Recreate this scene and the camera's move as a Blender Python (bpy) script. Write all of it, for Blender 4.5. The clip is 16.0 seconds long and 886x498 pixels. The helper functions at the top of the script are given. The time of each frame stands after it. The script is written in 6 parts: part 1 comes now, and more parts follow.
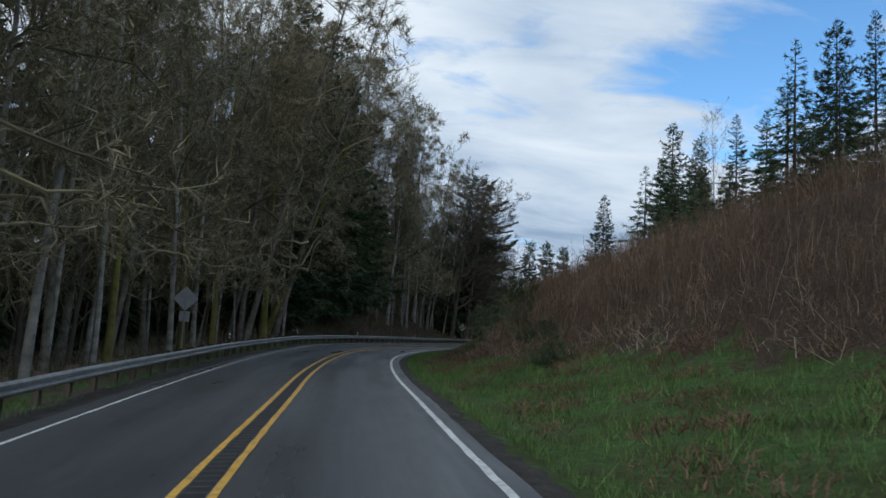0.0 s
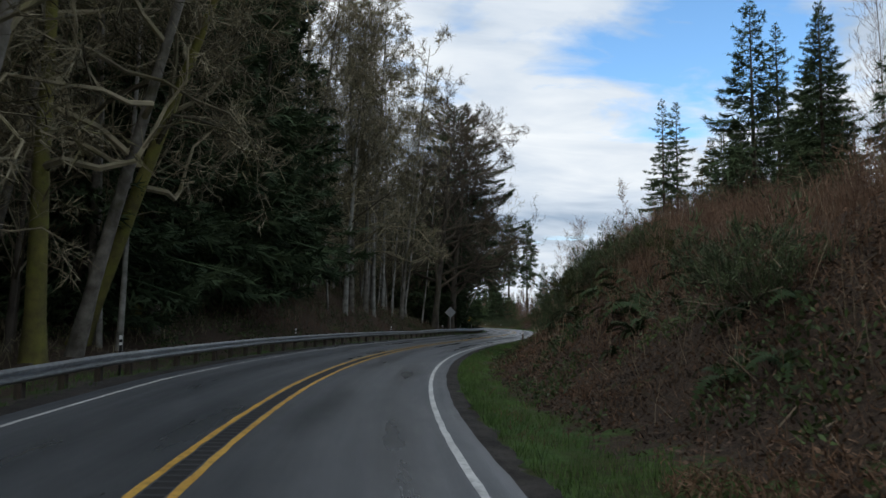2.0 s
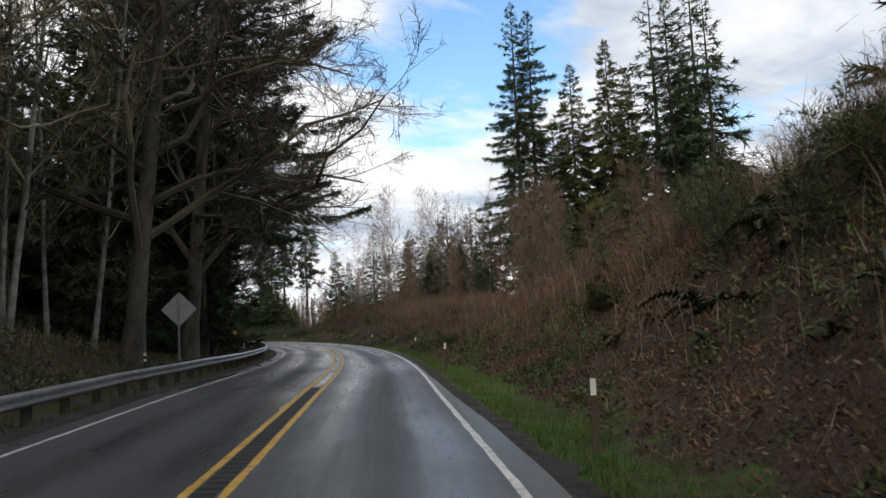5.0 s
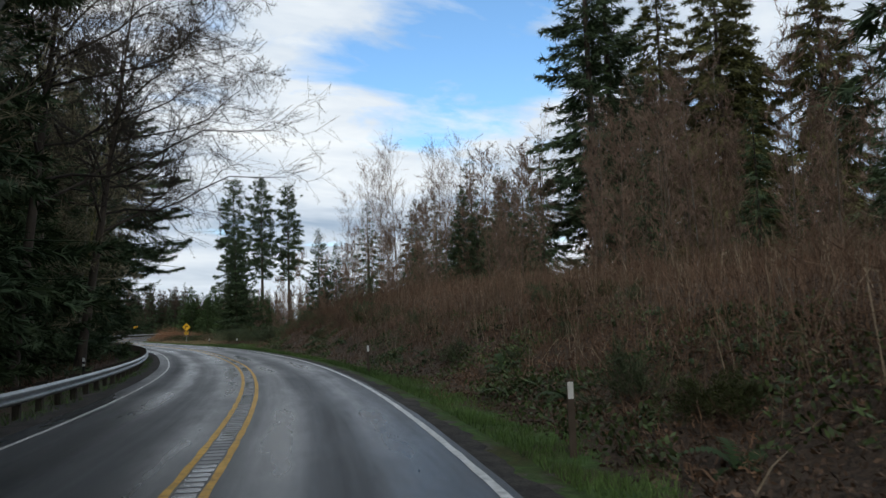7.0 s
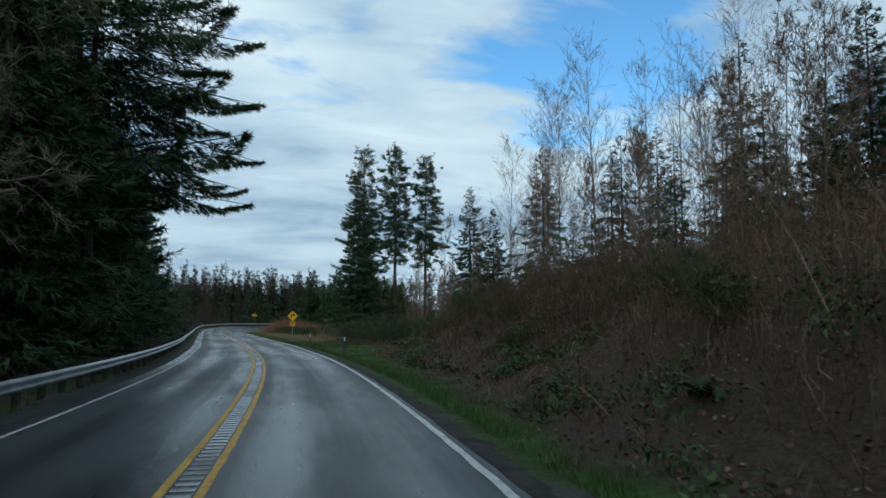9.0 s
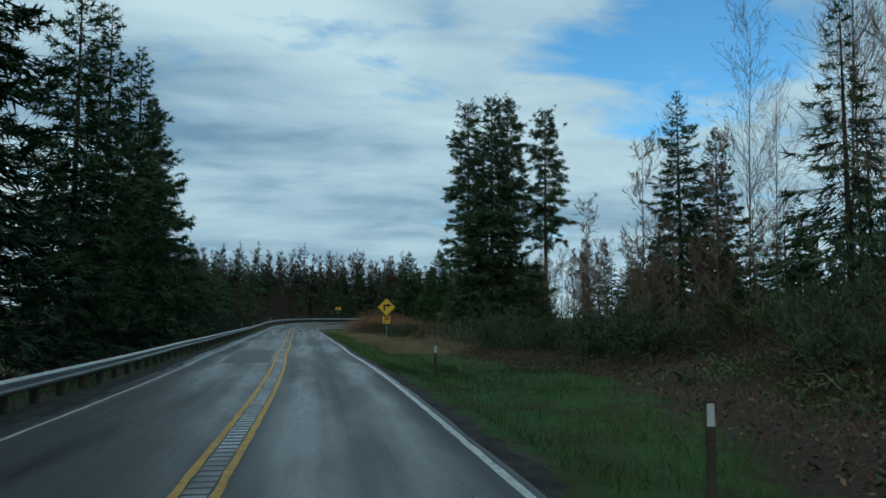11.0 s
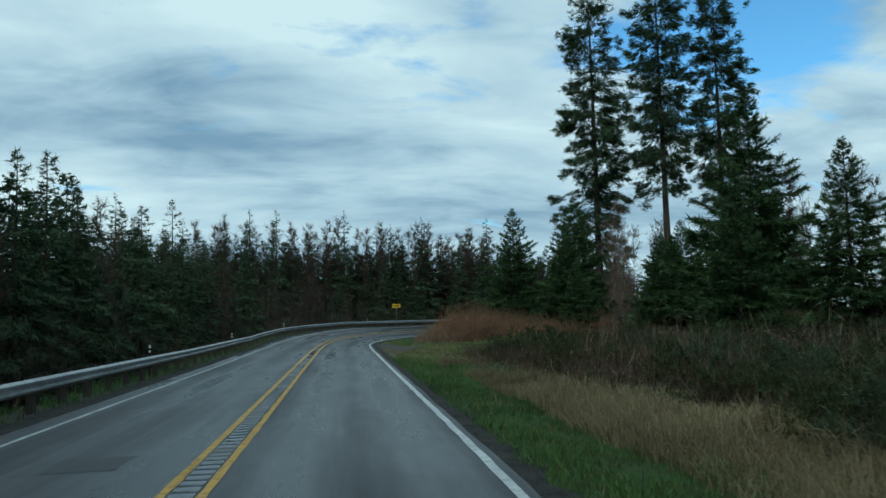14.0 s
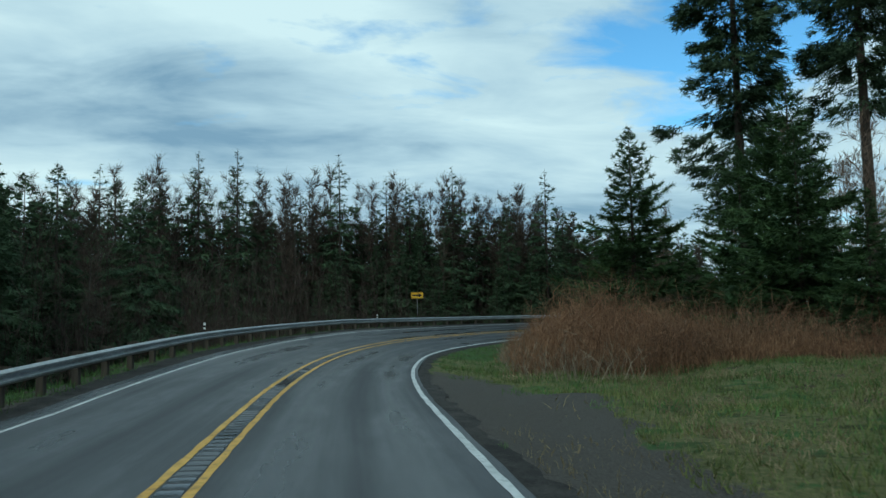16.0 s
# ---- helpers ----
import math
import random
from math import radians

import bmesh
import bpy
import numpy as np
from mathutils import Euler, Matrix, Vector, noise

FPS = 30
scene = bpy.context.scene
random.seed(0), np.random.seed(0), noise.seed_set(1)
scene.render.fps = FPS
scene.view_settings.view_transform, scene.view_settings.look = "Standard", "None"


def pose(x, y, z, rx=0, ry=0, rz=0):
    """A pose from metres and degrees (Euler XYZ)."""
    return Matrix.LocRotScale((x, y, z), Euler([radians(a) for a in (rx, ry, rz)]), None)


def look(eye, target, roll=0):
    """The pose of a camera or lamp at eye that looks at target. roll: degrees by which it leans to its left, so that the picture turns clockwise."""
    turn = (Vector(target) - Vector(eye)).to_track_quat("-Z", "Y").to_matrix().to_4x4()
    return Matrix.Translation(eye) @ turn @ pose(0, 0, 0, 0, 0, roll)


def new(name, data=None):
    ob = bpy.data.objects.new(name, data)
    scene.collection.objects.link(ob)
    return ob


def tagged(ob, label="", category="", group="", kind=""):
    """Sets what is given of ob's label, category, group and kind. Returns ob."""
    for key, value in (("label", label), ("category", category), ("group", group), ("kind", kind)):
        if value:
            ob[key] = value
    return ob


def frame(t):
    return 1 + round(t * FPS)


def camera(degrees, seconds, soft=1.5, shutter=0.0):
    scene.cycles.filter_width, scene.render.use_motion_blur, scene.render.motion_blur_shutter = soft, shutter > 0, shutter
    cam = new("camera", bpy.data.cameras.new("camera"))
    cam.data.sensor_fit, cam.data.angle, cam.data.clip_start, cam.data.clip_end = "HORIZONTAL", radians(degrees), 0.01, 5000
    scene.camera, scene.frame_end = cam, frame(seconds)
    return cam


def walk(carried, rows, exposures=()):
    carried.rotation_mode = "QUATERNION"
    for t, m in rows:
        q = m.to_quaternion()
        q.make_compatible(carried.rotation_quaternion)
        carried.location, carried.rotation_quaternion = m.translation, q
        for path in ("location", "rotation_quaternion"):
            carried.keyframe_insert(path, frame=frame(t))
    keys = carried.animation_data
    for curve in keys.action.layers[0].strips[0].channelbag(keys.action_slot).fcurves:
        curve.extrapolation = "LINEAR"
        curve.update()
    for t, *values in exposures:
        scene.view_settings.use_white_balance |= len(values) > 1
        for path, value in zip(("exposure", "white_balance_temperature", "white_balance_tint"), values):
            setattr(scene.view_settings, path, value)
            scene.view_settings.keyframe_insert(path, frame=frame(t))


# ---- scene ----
# seconds, x, y, z, heading to the left, pitch up, lean to the right
PATH = [
    (0.0, -0.04, 0.01, 1.79, -8.35, 6.04, -3.17),
    (0.5, 0.26, 9.96, 1.82, -8.66, 5.84, -3.13),
    (1.0, 0.63, 19.90, 1.83, -9.32, 5.51, -2.33),
    (1.5, 1.17, 29.83, 1.82, -10.63, 5.28, -1.38),
    (2.0, 2.00, 39.75, 1.80, -12.65, 5.19, -0.32),
    (2.5, 3.29, 49.61, 1.81, -15.21, 5.07, 0.51),
    (3.0, 5.04, 59.38, 1.84, -18.09, 4.87, 1.25),
    (3.5, 7.28, 69.06, 1.83, -20.98, 4.53, 2.04),
    (4.0, 10.01, 78.59, 1.77, -23.99, 4.78, 2.75),
    (4.5, 13.18, 88.03, 1.77, -26.99, 5.22, 2.93),
    (5.0, 16.79, 97.33, 1.77, -29.67, 5.33, 2.75),
    (5.5, 20.75, 106.49, 1.77, -31.44, 5.37, 2.58),
    (6.0, 24.89, 115.58, 1.76, -32.08, 5.39, 2.50),
    (6.5, 29.09, 124.65, 1.76, -31.66, 5.34, 2.41),
    (7.0, 33.06, 133.83, 1.80, -30.19, 5.34, 2.14),
    (7.5, 36.74, 143.16, 1.85, -27.92, 5.08, 1.78),
    (8.0, 39.97, 152.66, 1.85, -25.42, 4.61, 1.15),
    (8.5, 42.79, 162.30, 1.82, -22.91, 5.10, 0.50),
    (9.0, 45.18, 172.02, 1.77, -20.54, 5.38, -0.05),
    (9.5, 47.24, 181.82, 1.74, -18.19, 5.54, -0.39),
    (10.0, 48.92, 191.69, 1.76, -16.22, 5.57, -0.44),
    (10.5, 50.37, 201.58, 1.79, -14.92, 5.28, -0.27),
    (11.0, 51.58, 211.50, 1.82, -14.17, 4.98, -0.04),
    (11.5, 52.63, 221.46, 1.80, -13.57, 4.78, 0.17),
    (12.0, 53.59, 231.41, 1.79, -12.77, 5.08, 0.21),
    (12.5, 54.36, 241.40, 1.77, -11.73, 5.19, 0.16),
    (13.0, 54.99, 251.39, 1.74, -11.31, 5.14, 0.43),
    (13.5, 55.77, 261.39, 1.73, -11.14, 5.12, 1.04),
    (14.0, 56.47, 271.38, 1.74, -11.06, 5.04, 1.51),
    (14.5, 57.13, 281.37, 1.75, -11.00, 4.89, 1.77),
    (15.0, 57.77, 291.33, 1.75, -10.90, 4.86, 1.60),
    (15.5, 58.42, 301.29, 1.76, -11.00, 4.89, 1.43),
    (16.0, 59.05, 311.25, 1.72, -11.46, 4.84, 1.17),
]


def heading_pose(x, y, z, yaw, pitch, lean):
    a, p = radians(yaw), radians(pitch)
    way = Vector((-math.sin(a) * math.cos(p), math.cos(a) * math.cos(p), math.sin(p)))
    eye = Vector((x, y, z))
    return look(eye, eye + way, -lean)


cam = camera(58.93, 16.0, soft=1.5, shutter=0.06)
walk(cam, [(t, heading_pose(*r)) for t, *r in PATH],
     exposures=[(0.0, 0.08, 6200, 6.0), (1.0, 0.22, 6500, 7.0), (1.5, 0.24, 6700, 8.0), (2.5, 0.42, 6950, 9.0), (4.0, 0.68, 7600, 12.0), (7.0, 0.37, 6900, 8.0), (9.0, 0.05, 5900, -6.0), (12.5, -0.31, 5650, -15.0), (13.5, 0.02, 5750, -15.0), (14.5, -0.08, 5750, -15.0), (16.0, 0.04, 5800, -16.0)])

# ------------------------------------------------------------------ sky and sun
SUN_AZ, SUN_EL = radians(215), radians(32)


def build_sky():
    w = bpy.data.worlds.new("sky")
    scene.world = w
    w.use_nodes = True
    nt = w.node_tree
    nt.nodes.clear()
    N, L = nt.nodes.new, nt.links.new
    out, bg = N("ShaderNodeOutputWorld"), N("ShaderNodeBackground")
    sky = N("ShaderNodeTexSky")
    sky.sky_type = "NISHITA"
    sky.sun_disc = False
    sky.sun_elevation, sky.sun_rotation = SUN_EL, SUN_AZ
    sky.air_density, sky.dust_density, sky.ozone_density = 1.0, 0.6, 1.5
    skym = N("ShaderNodeVectorMath")
    skym.operation = "SCALE"
    skym.inputs[3].default_value = 0.15
    deep = N("ShaderNodeVectorMath")
    deep.operation = "MULTIPLY"
    deep.inputs[1].default_value = (0.64, 0.88, 1.06)
    L(sky.outputs[0], deep.inputs[0])
    L(deep.outputs[0], skym.inputs[0])
    tc = N("ShaderNodeTexCoord")
    sep = N("ShaderNodeSeparateXYZ")
    L(tc.outputs["Generated"], sep.inputs[0])

    def m(op, a, b=None, clamp=False):
        n = N("ShaderNodeMath")
        n.operation, n.use_clamp = op, clamp
        for i, v in enumerate((a, b)):
            if v is None:
                continue
            if isinstance(v, (int, float)):
                n.inputs[i].default_value = v
            else:
                L(v, n.inputs[i])
        return n.outputs[0]

    up = m("MAXIMUM", sep.outputs[2], 0.0)
    h = m("ADD", up, 0.16)
    comb = N("ShaderNodeCombineXYZ")
    L(m("DIVIDE", sep.outputs[0], h), comb.inputs[0])
    L(m("DIVIDE", sep.outputs[1], h), comb.inputs[1])
    nrm = N("ShaderNodeVectorMath")
    nrm.operation = "NORMALIZE"
    L(tc.outputs["Generated"], nrm.inputs[0])

    def noise_tex(scale, detail, rough, off, dist=0.0, squash=(0.9, 1.25, 1.0)):
        mp = N("ShaderNodeMapping")
        mp.inputs["Location"].default_value = off
        mp.inputs["Rotation"].default_value = (0, 0, radians(12))
        mp.inputs["Scale"].default_value = squash
        L(comb.outputs[0], mp.inputs[0])
        n = N("ShaderNodeTexNoise")
        n.inputs["Scale"].default_value, n.inputs["Detail"].default_value = scale, detail
        n.inputs["Roughness"].default_value, n.inputs["Distortion"].default_value = rough, dist
        L(mp.outputs[0], n.inputs["Vector"])
        return n.outputs[0]

    def spot(az, el, width):
        """1 at a place in the sky, falling to 0 at width degrees from it."""
        a, e = radians(az), radians(el)
        v = N("ShaderNodeVectorMath")
        v.operation = "DOT_PRODUCT"
        v.inputs[1].default_value = (math.sin(a) * math.cos(e), math.cos(a) * math.cos(e), math.sin(e))
        L(nrm.outputs[0], v.inputs[0])
        c = math.cos(radians(width))
        return m("MULTIPLY", m("SUBTRACT", v.outputs["Value"], c), 1 / (1 - c), True)

    big = noise_tex(0.9, 5, 0.5, (3.1, 1.7, 0), 0.3)
    fine = noise_tex(2.6, 8, 0.58, (7.7, 2.2, 0), 0.35)
    # thinner cloud to the north-east, where streaks of blue show
    thin = m("ADD", m("MULTIPLY", spot(32, 20.5, 14), 0.17), m("MULTIPLY", spot(48, 15, 24), 0.04))
    cover = m("ADD", m("MULTIPLY", big, 0.45), m("MULTIPLY", fine, 0.55))
    cover = m("SUBTRACT", m("ADD", cover, 0.058), thin)
    ramp = N("ShaderNodeValToRGB")
    ramp.color_ramp.elements[0].position, ramp.color_ramp.elements[0].color = 0.36, (0, 0, 0, 1)
    ramp.color_ramp.elements[1].position, ramp.color_ramp.elements[1].color = 0.47, (1, 1, 1, 1)
    L(cover, ramp.inputs[0])
    # the clouds' own light: white where thin, grey-blue where thick
    shade = N("ShaderNodeValToRGB")
    els = shade.color_ramp.elements
    els[0].position, els[0].color = 0.38, (0.76, 0.81, 0.88, 1)
    els[1].position, els[1].color = 0.60, (0.25, 0.345, 0.49, 1)
    mid = els.new(0.49)
    mid.color = (0.53, 0.61, 0.73, 1)
    belly = noise_tex(0.62, 5, 0.5, (1.3, 4.2, 0), 0.4, (0.8, 1.5, 1.0))
    wisps = noise_tex(1.9, 9, 0.58, (4.4, 0.6, 0), 0.4, (0.8, 1.4, 1.0))
    thick = m("ADD", m("MULTIPLY", belly, 0.64), m("MULTIPLY", wisps, 0.36))
    thick = m("ADD", thick, m("SUBTRACT", m("MULTIPLY", spot(0, 11.5, 13), 0.07), m("MULTIPLY", spot(2, 21, 11), 0.10)))
    thick = m("SUBTRACT", thick, m("MULTIPLY", spot(20, 9, 22), 0.02))
    L(thick, shade.inputs[0])
    low = m("SUBTRACT", 1.0, m("MULTIPLY", up, 6.5), True)
    pale = N("ShaderNodeMix")
    pale.data_type = "RGBA"
    L(m("MULTIPLY", low, 0.7), pale.inputs[0])
    L(shade.outputs[0], pale.inputs[6])
    pale.inputs[7].default_value = (0.60, 0.67, 0.76, 1)
    mix = N("ShaderNodeMix")
    mix.data_type = "RGBA"
    L(ramp.outputs[0], mix.inputs[0])
    L(skym.outputs[0], mix.inputs[6])
    L(pale.outputs[2], mix.inputs[7])
    L(mix.outputs[2], bg.inputs[0])
    bg.inputs[1].default_value = 1.0
    L(bg.outputs[0], out.inputs[0])


build_sky()
sun = bpy.data.lights.new("sun", "SUN")
sun.energy, sun.angle, sun.color = 0.6, radians(12), (1.0, 0.95, 0.88)
sun_ob = new("sun", sun)
sun_ob.matrix_world = look((math.sin(SUN_AZ) * math.cos(SUN_EL), math.cos(SUN_AZ) * math.cos(SUN_EL), math.sin(SUN_EL)), (0, 0, 0))


# ------------------------------------------------------------------ materials
def material(name, c1, c2, scale=1.0, rough=0.9, bump=0.0, bump_scale=None, island=0.0, metal=0.0, spec=0.3, stains=None,
             rough2=None, stretch=None, coarse=0.12, object_random=False):
    """Two colours mixed by a fine and a coarse noise; island: how much separate pieces differ in brightness."""
    mat = bpy.data.materials.new(name)
    mat.use_nodes = True
    nt = mat.node_tree
    N, L = nt.nodes.new, nt.links.new
    p = nt.nodes["Principled BSDF"]
    tc = N("ShaderNodeTexCoord")
    src = tc.outputs["Object"]
    if stretch:
        mp = N("ShaderNodeMapping")
        mp.inputs["Scale"].default_value = stretch
        L(src, mp.inputs[0])
        src = mp.outputs[0]

    def nz(s, d=4, r=0.6):
        n = N("ShaderNodeTexNoise")
        n.inputs["Scale"].default_value, n.inputs["Detail"].default_value, n.inputs["Roughness"].default_value = s, d, r
        L(src, n.inputs["Vector"])
        return n.outputs[0]

    fine, wide = nz(scale), nz(scale * coarse, 3)
    add = N("ShaderNodeMath")
    add.operation = "ADD"
    L(fine, add.inputs[0])
    L(wide, add.inputs[1])
    ramp = N("ShaderNodeValToRGB")
    ramp.color_ramp.elements[0].position, ramp.color_ramp.elements[0].color = 0.1, (*c1, 1)
    ramp.color_ramp.elements[1].position, ramp.color_ramp.elements[1].color = 0.9, (*c2, 1)
    mr = N("ShaderNodeMapRange")
    mr.inputs[1].default_value, mr.inputs[2].default_value = 0.7, 1.3
    L(add.outputs[0], mr.inputs[0])
    L(mr.outputs[0], ramp.inputs[0])
    col = ramp.outputs[0]
    if stains:
        sc, amount, c3 = stains
        st = nz(sc, 5, 0.65)
        mr2 = N("ShaderNodeMapRange")
        mr2.inputs[1].default_value, mr2.inputs[2].default_value, mr2.inputs[4].default_value = 0.5, 0.66, amount
        L(st, mr2.inputs[0])
        mx = N("ShaderNodeMix")
        mx.data_type = "RGBA"
        L(mr2.outputs[0], mx.inputs[0])
        L(col, mx.inputs[6])
        mx.inputs[7].default_value = (*c3, 1)
        col = mx.outputs[2]
    if island or object_random:
        if object_random:
            r = N("ShaderNodeObjectInfo").outputs["Random"]
        else:
            r = N("ShaderNodeNewGeometry").outputs["Random Per Island"]
        mr3 = N("ShaderNodeMapRange")
        mr3.inputs[3].default_value, mr3.inputs[4].default_value = 1 - island, 1 + island
        L(r, mr3.inputs[0])
        sc = N("ShaderNodeVectorMath")
        sc.operation = "SCALE"
        L(col, sc.inputs[0])
        L(mr3.outputs[0], sc.inputs[3])
        col = sc.outputs[0]
    L(col, p.inputs["Base Color"])
    p.inputs["Roughness"].default_value, p.inputs["Metallic"].default_value = rough, metal
    p.inputs["Specular IOR Level"].default_value = spec
    if rough2 is not None:
        mr4 = N("ShaderNodeMapRange")
        mr4.inputs[1].default_value, mr4.inputs[2].default_value = 0.35, 0.65
        mr4.inputs[3].default_value, mr4.inputs[4].default_value = rough, rough2
        L(wide, mr4.inputs[0])
        L(mr4.outputs[0], p.inputs["Roughness"])
    if bump:
        b = N("ShaderNodeBump")
        b.inputs["Strength"].default_value, b.inputs["Distance"].default_value = bump, 0.02
        L(nz(bump_scale or scale * 3), b.inputs["Height"])
        L(b.outputs[0], p.inputs["Normal"])
    return mat




def road_material(name, wet):
    """Asphalt with worn wheel tracks, streaks along the road and damp patches."""
    mat = bpy.data.materials.new(name)
    mat.use_nodes = True
    nt = mat.node_tree
    N, L = nt.nodes.new, nt.links.new
    p = nt.nodes["Principled BSDF"]
    at = N("ShaderNodeAttribute")
    at.attribute_name = "lane"
    tc = N("ShaderNodeTexCoord")

    def nz(src, s, d=4, r=0.6, scale=None):
        if scale:
            mp = N("ShaderNodeMapping")
            mp.inputs["Scale"].default_value = scale
            L(src, mp.inputs[0])
            src = mp.outputs[0]
        n = N("ShaderNodeTexNoise")
        n.inputs["Scale"].default_value, n.inputs["Detail"].default_value, n.inputs["Roughness"].default_value = s, d, r
        L(src, n.inputs["Vector"])
        return n.outputs[0]

    def rng_(src, a, b, c, d):
        m = N("ShaderNodeMapRange")
        for i, v in enumerate((a, b, c, d)):
            m.inputs[i + 1].default_value = v
        L(src, m.inputs[0])
        return m.outputs[0]

    def mul(a, b):
        m = N("ShaderNodeMath")
        m.operation = "MULTIPLY"
        L(a, m.inputs[0])
        L(b, m.inputs[1])
        return m.outputs[0]

    lane = at.outputs["Vector"]
    streak = nz(lane, 1.0, 4, 0.55, (0.9, 0.012, 1))
    fine = nz(lane, 1.0, 5, 0.6, (5, 0.12, 1))
    patch = nz(lane, 1.0, 5, 0.65, (0.35, 0.07, 1))
    grain = nz(tc.outputs["Object"], 60, 3, 0.7)
    ramp = N("ShaderNodeValToRGB")
    ramp.color_ramp.elements[0].position, ramp.color_ramp.elements[0].color = 0.25, (0.019, 0.0205, 0.0225, 1)
    ramp.color_ramp.elements[1].position, ramp.color_ramp.elements[1].color = 0.75, (0.047, 0.050, 0.0535, 1)
    mixf = N("ShaderNodeMath")
    mixf.operation = "ADD"
    L(rng_(grain, 0.3, 0.7, -0.18, 0.18), mixf.inputs[0])
    L(streak, mixf.inputs[1])
    L(mixf.outputs[0], ramp.inputs[0])
    sp = N("ShaderNodeSeparateXYZ")
    L(lane, sp.inputs[0])
    # base colour scaled by distance: lightest from 60 to 95 m, then darker twice
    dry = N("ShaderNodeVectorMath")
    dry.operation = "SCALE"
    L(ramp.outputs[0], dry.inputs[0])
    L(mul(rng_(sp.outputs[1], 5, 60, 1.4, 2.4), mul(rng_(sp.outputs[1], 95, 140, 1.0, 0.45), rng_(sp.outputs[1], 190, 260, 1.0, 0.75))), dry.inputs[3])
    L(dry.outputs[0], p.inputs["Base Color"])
    # worn tracks and damp places are smoother
    r = mul(rng_(streak, 0.35, 0.65, 0.56 - wet, 0.38 - wet), rng_(patch, 0.4, 0.62, 1.15, 0.70))
    r = mul(r, rng_(fine, 0.3, 0.7, 0.92, 1.1))
    ph = N("ShaderNodeMath")
    ph.operation = "MULTIPLY_ADD"
    ph.inputs[1].default_value, ph.inputs[2].default_value = 2 * math.pi / 1.62, 0.75 * 2 * math.pi / 1.62
    L(sp.outputs[0], ph.inputs[0])
    cs = N("ShaderNodeMath")
    cs.operation = "COSINE"
    L(ph.outputs[0], cs.inputs[0])
    # the wheel tracks are polished where the road stays wet, further on
    later = rng_(sp.outputs[1], 40, 100, 0.4, 1.0)
    tr = N("ShaderNodeMath")
    tr.operation = "MULTIPLY_ADD"
    L(mul(mul(cs.outputs[0], later), rng_(patch, 0.35, 0.6, 0.35, 1.0)), tr.inputs[0])
    tr.inputs[1].default_value, tr.inputs[2].default_value = -0.40, 0.98
    r = mul(r, tr.outputs[0])
    L(r, p.inputs["Roughness"])
    p.inputs["Specular IOR Level"].default_value = 0.5
    b = N("ShaderNodeBump")
    b.inputs["Strength"].default_value, b.inputs["Distance"].default_value = 0.35, 0.006
    L(nz(tc.outputs["Object"], 110, 3, 0.7), b.inputs["Height"])
    L(b.outputs[0], p.inputs["Normal"])
    return mat


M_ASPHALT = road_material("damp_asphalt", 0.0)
M_WHITE = material("white_road_paint", (0.50, 0.50, 0.48), (0.74, 0.74, 0.72), 9, 0.6, 0.3, 90, stains=(7, 0.6, (0.25, 0.25, 0.24)))
M_YELLOW = material("yellow_road_paint", (0.56, 0.30, 0.045), (0.72, 0.43, 0.085), 9, 0.6, 0.3, 90, stains=(6, 0.6, (0.20, 0.12, 0.04)))
M_GRAVEL = material("dark_wet_gravel", (0.016, 0.014, 0.012), (0.070, 0.062, 0.054), 26, 0.9, 1.0, 45, coarse=0.06, spec=0.2)
M_RUMBLE = material("water_in_grooves", (0.03, 0.03, 0.032), (0.05, 0.05, 0.052), 3, 0.07, 0.0, spec=0.7, rough2=0.42)
M_PATCH = material("new_asphalt", (0.018, 0.019, 0.020), (0.038, 0.039, 0.041), 14, 0.5, 0.4, 120, spec=0.4)
M_DRY_GROOVE = material("dark_dry_groove", (0.012, 0.012, 0.012), (0.028, 0.027, 0.026), 9, 0.8, 0.2, 90)
M_DAMP_GROOVE = material("damp_groove", (0.02, 0.021, 0.022), (0.04, 0.041, 0.043), 3, 0.35, 0.2, 60, rough2=0.6)
M_RIDGE = material("milled_ridge", (0.030, 0.031, 0.033), (0.065, 0.065, 0.066), 9, 0.7, 0.3, 90)


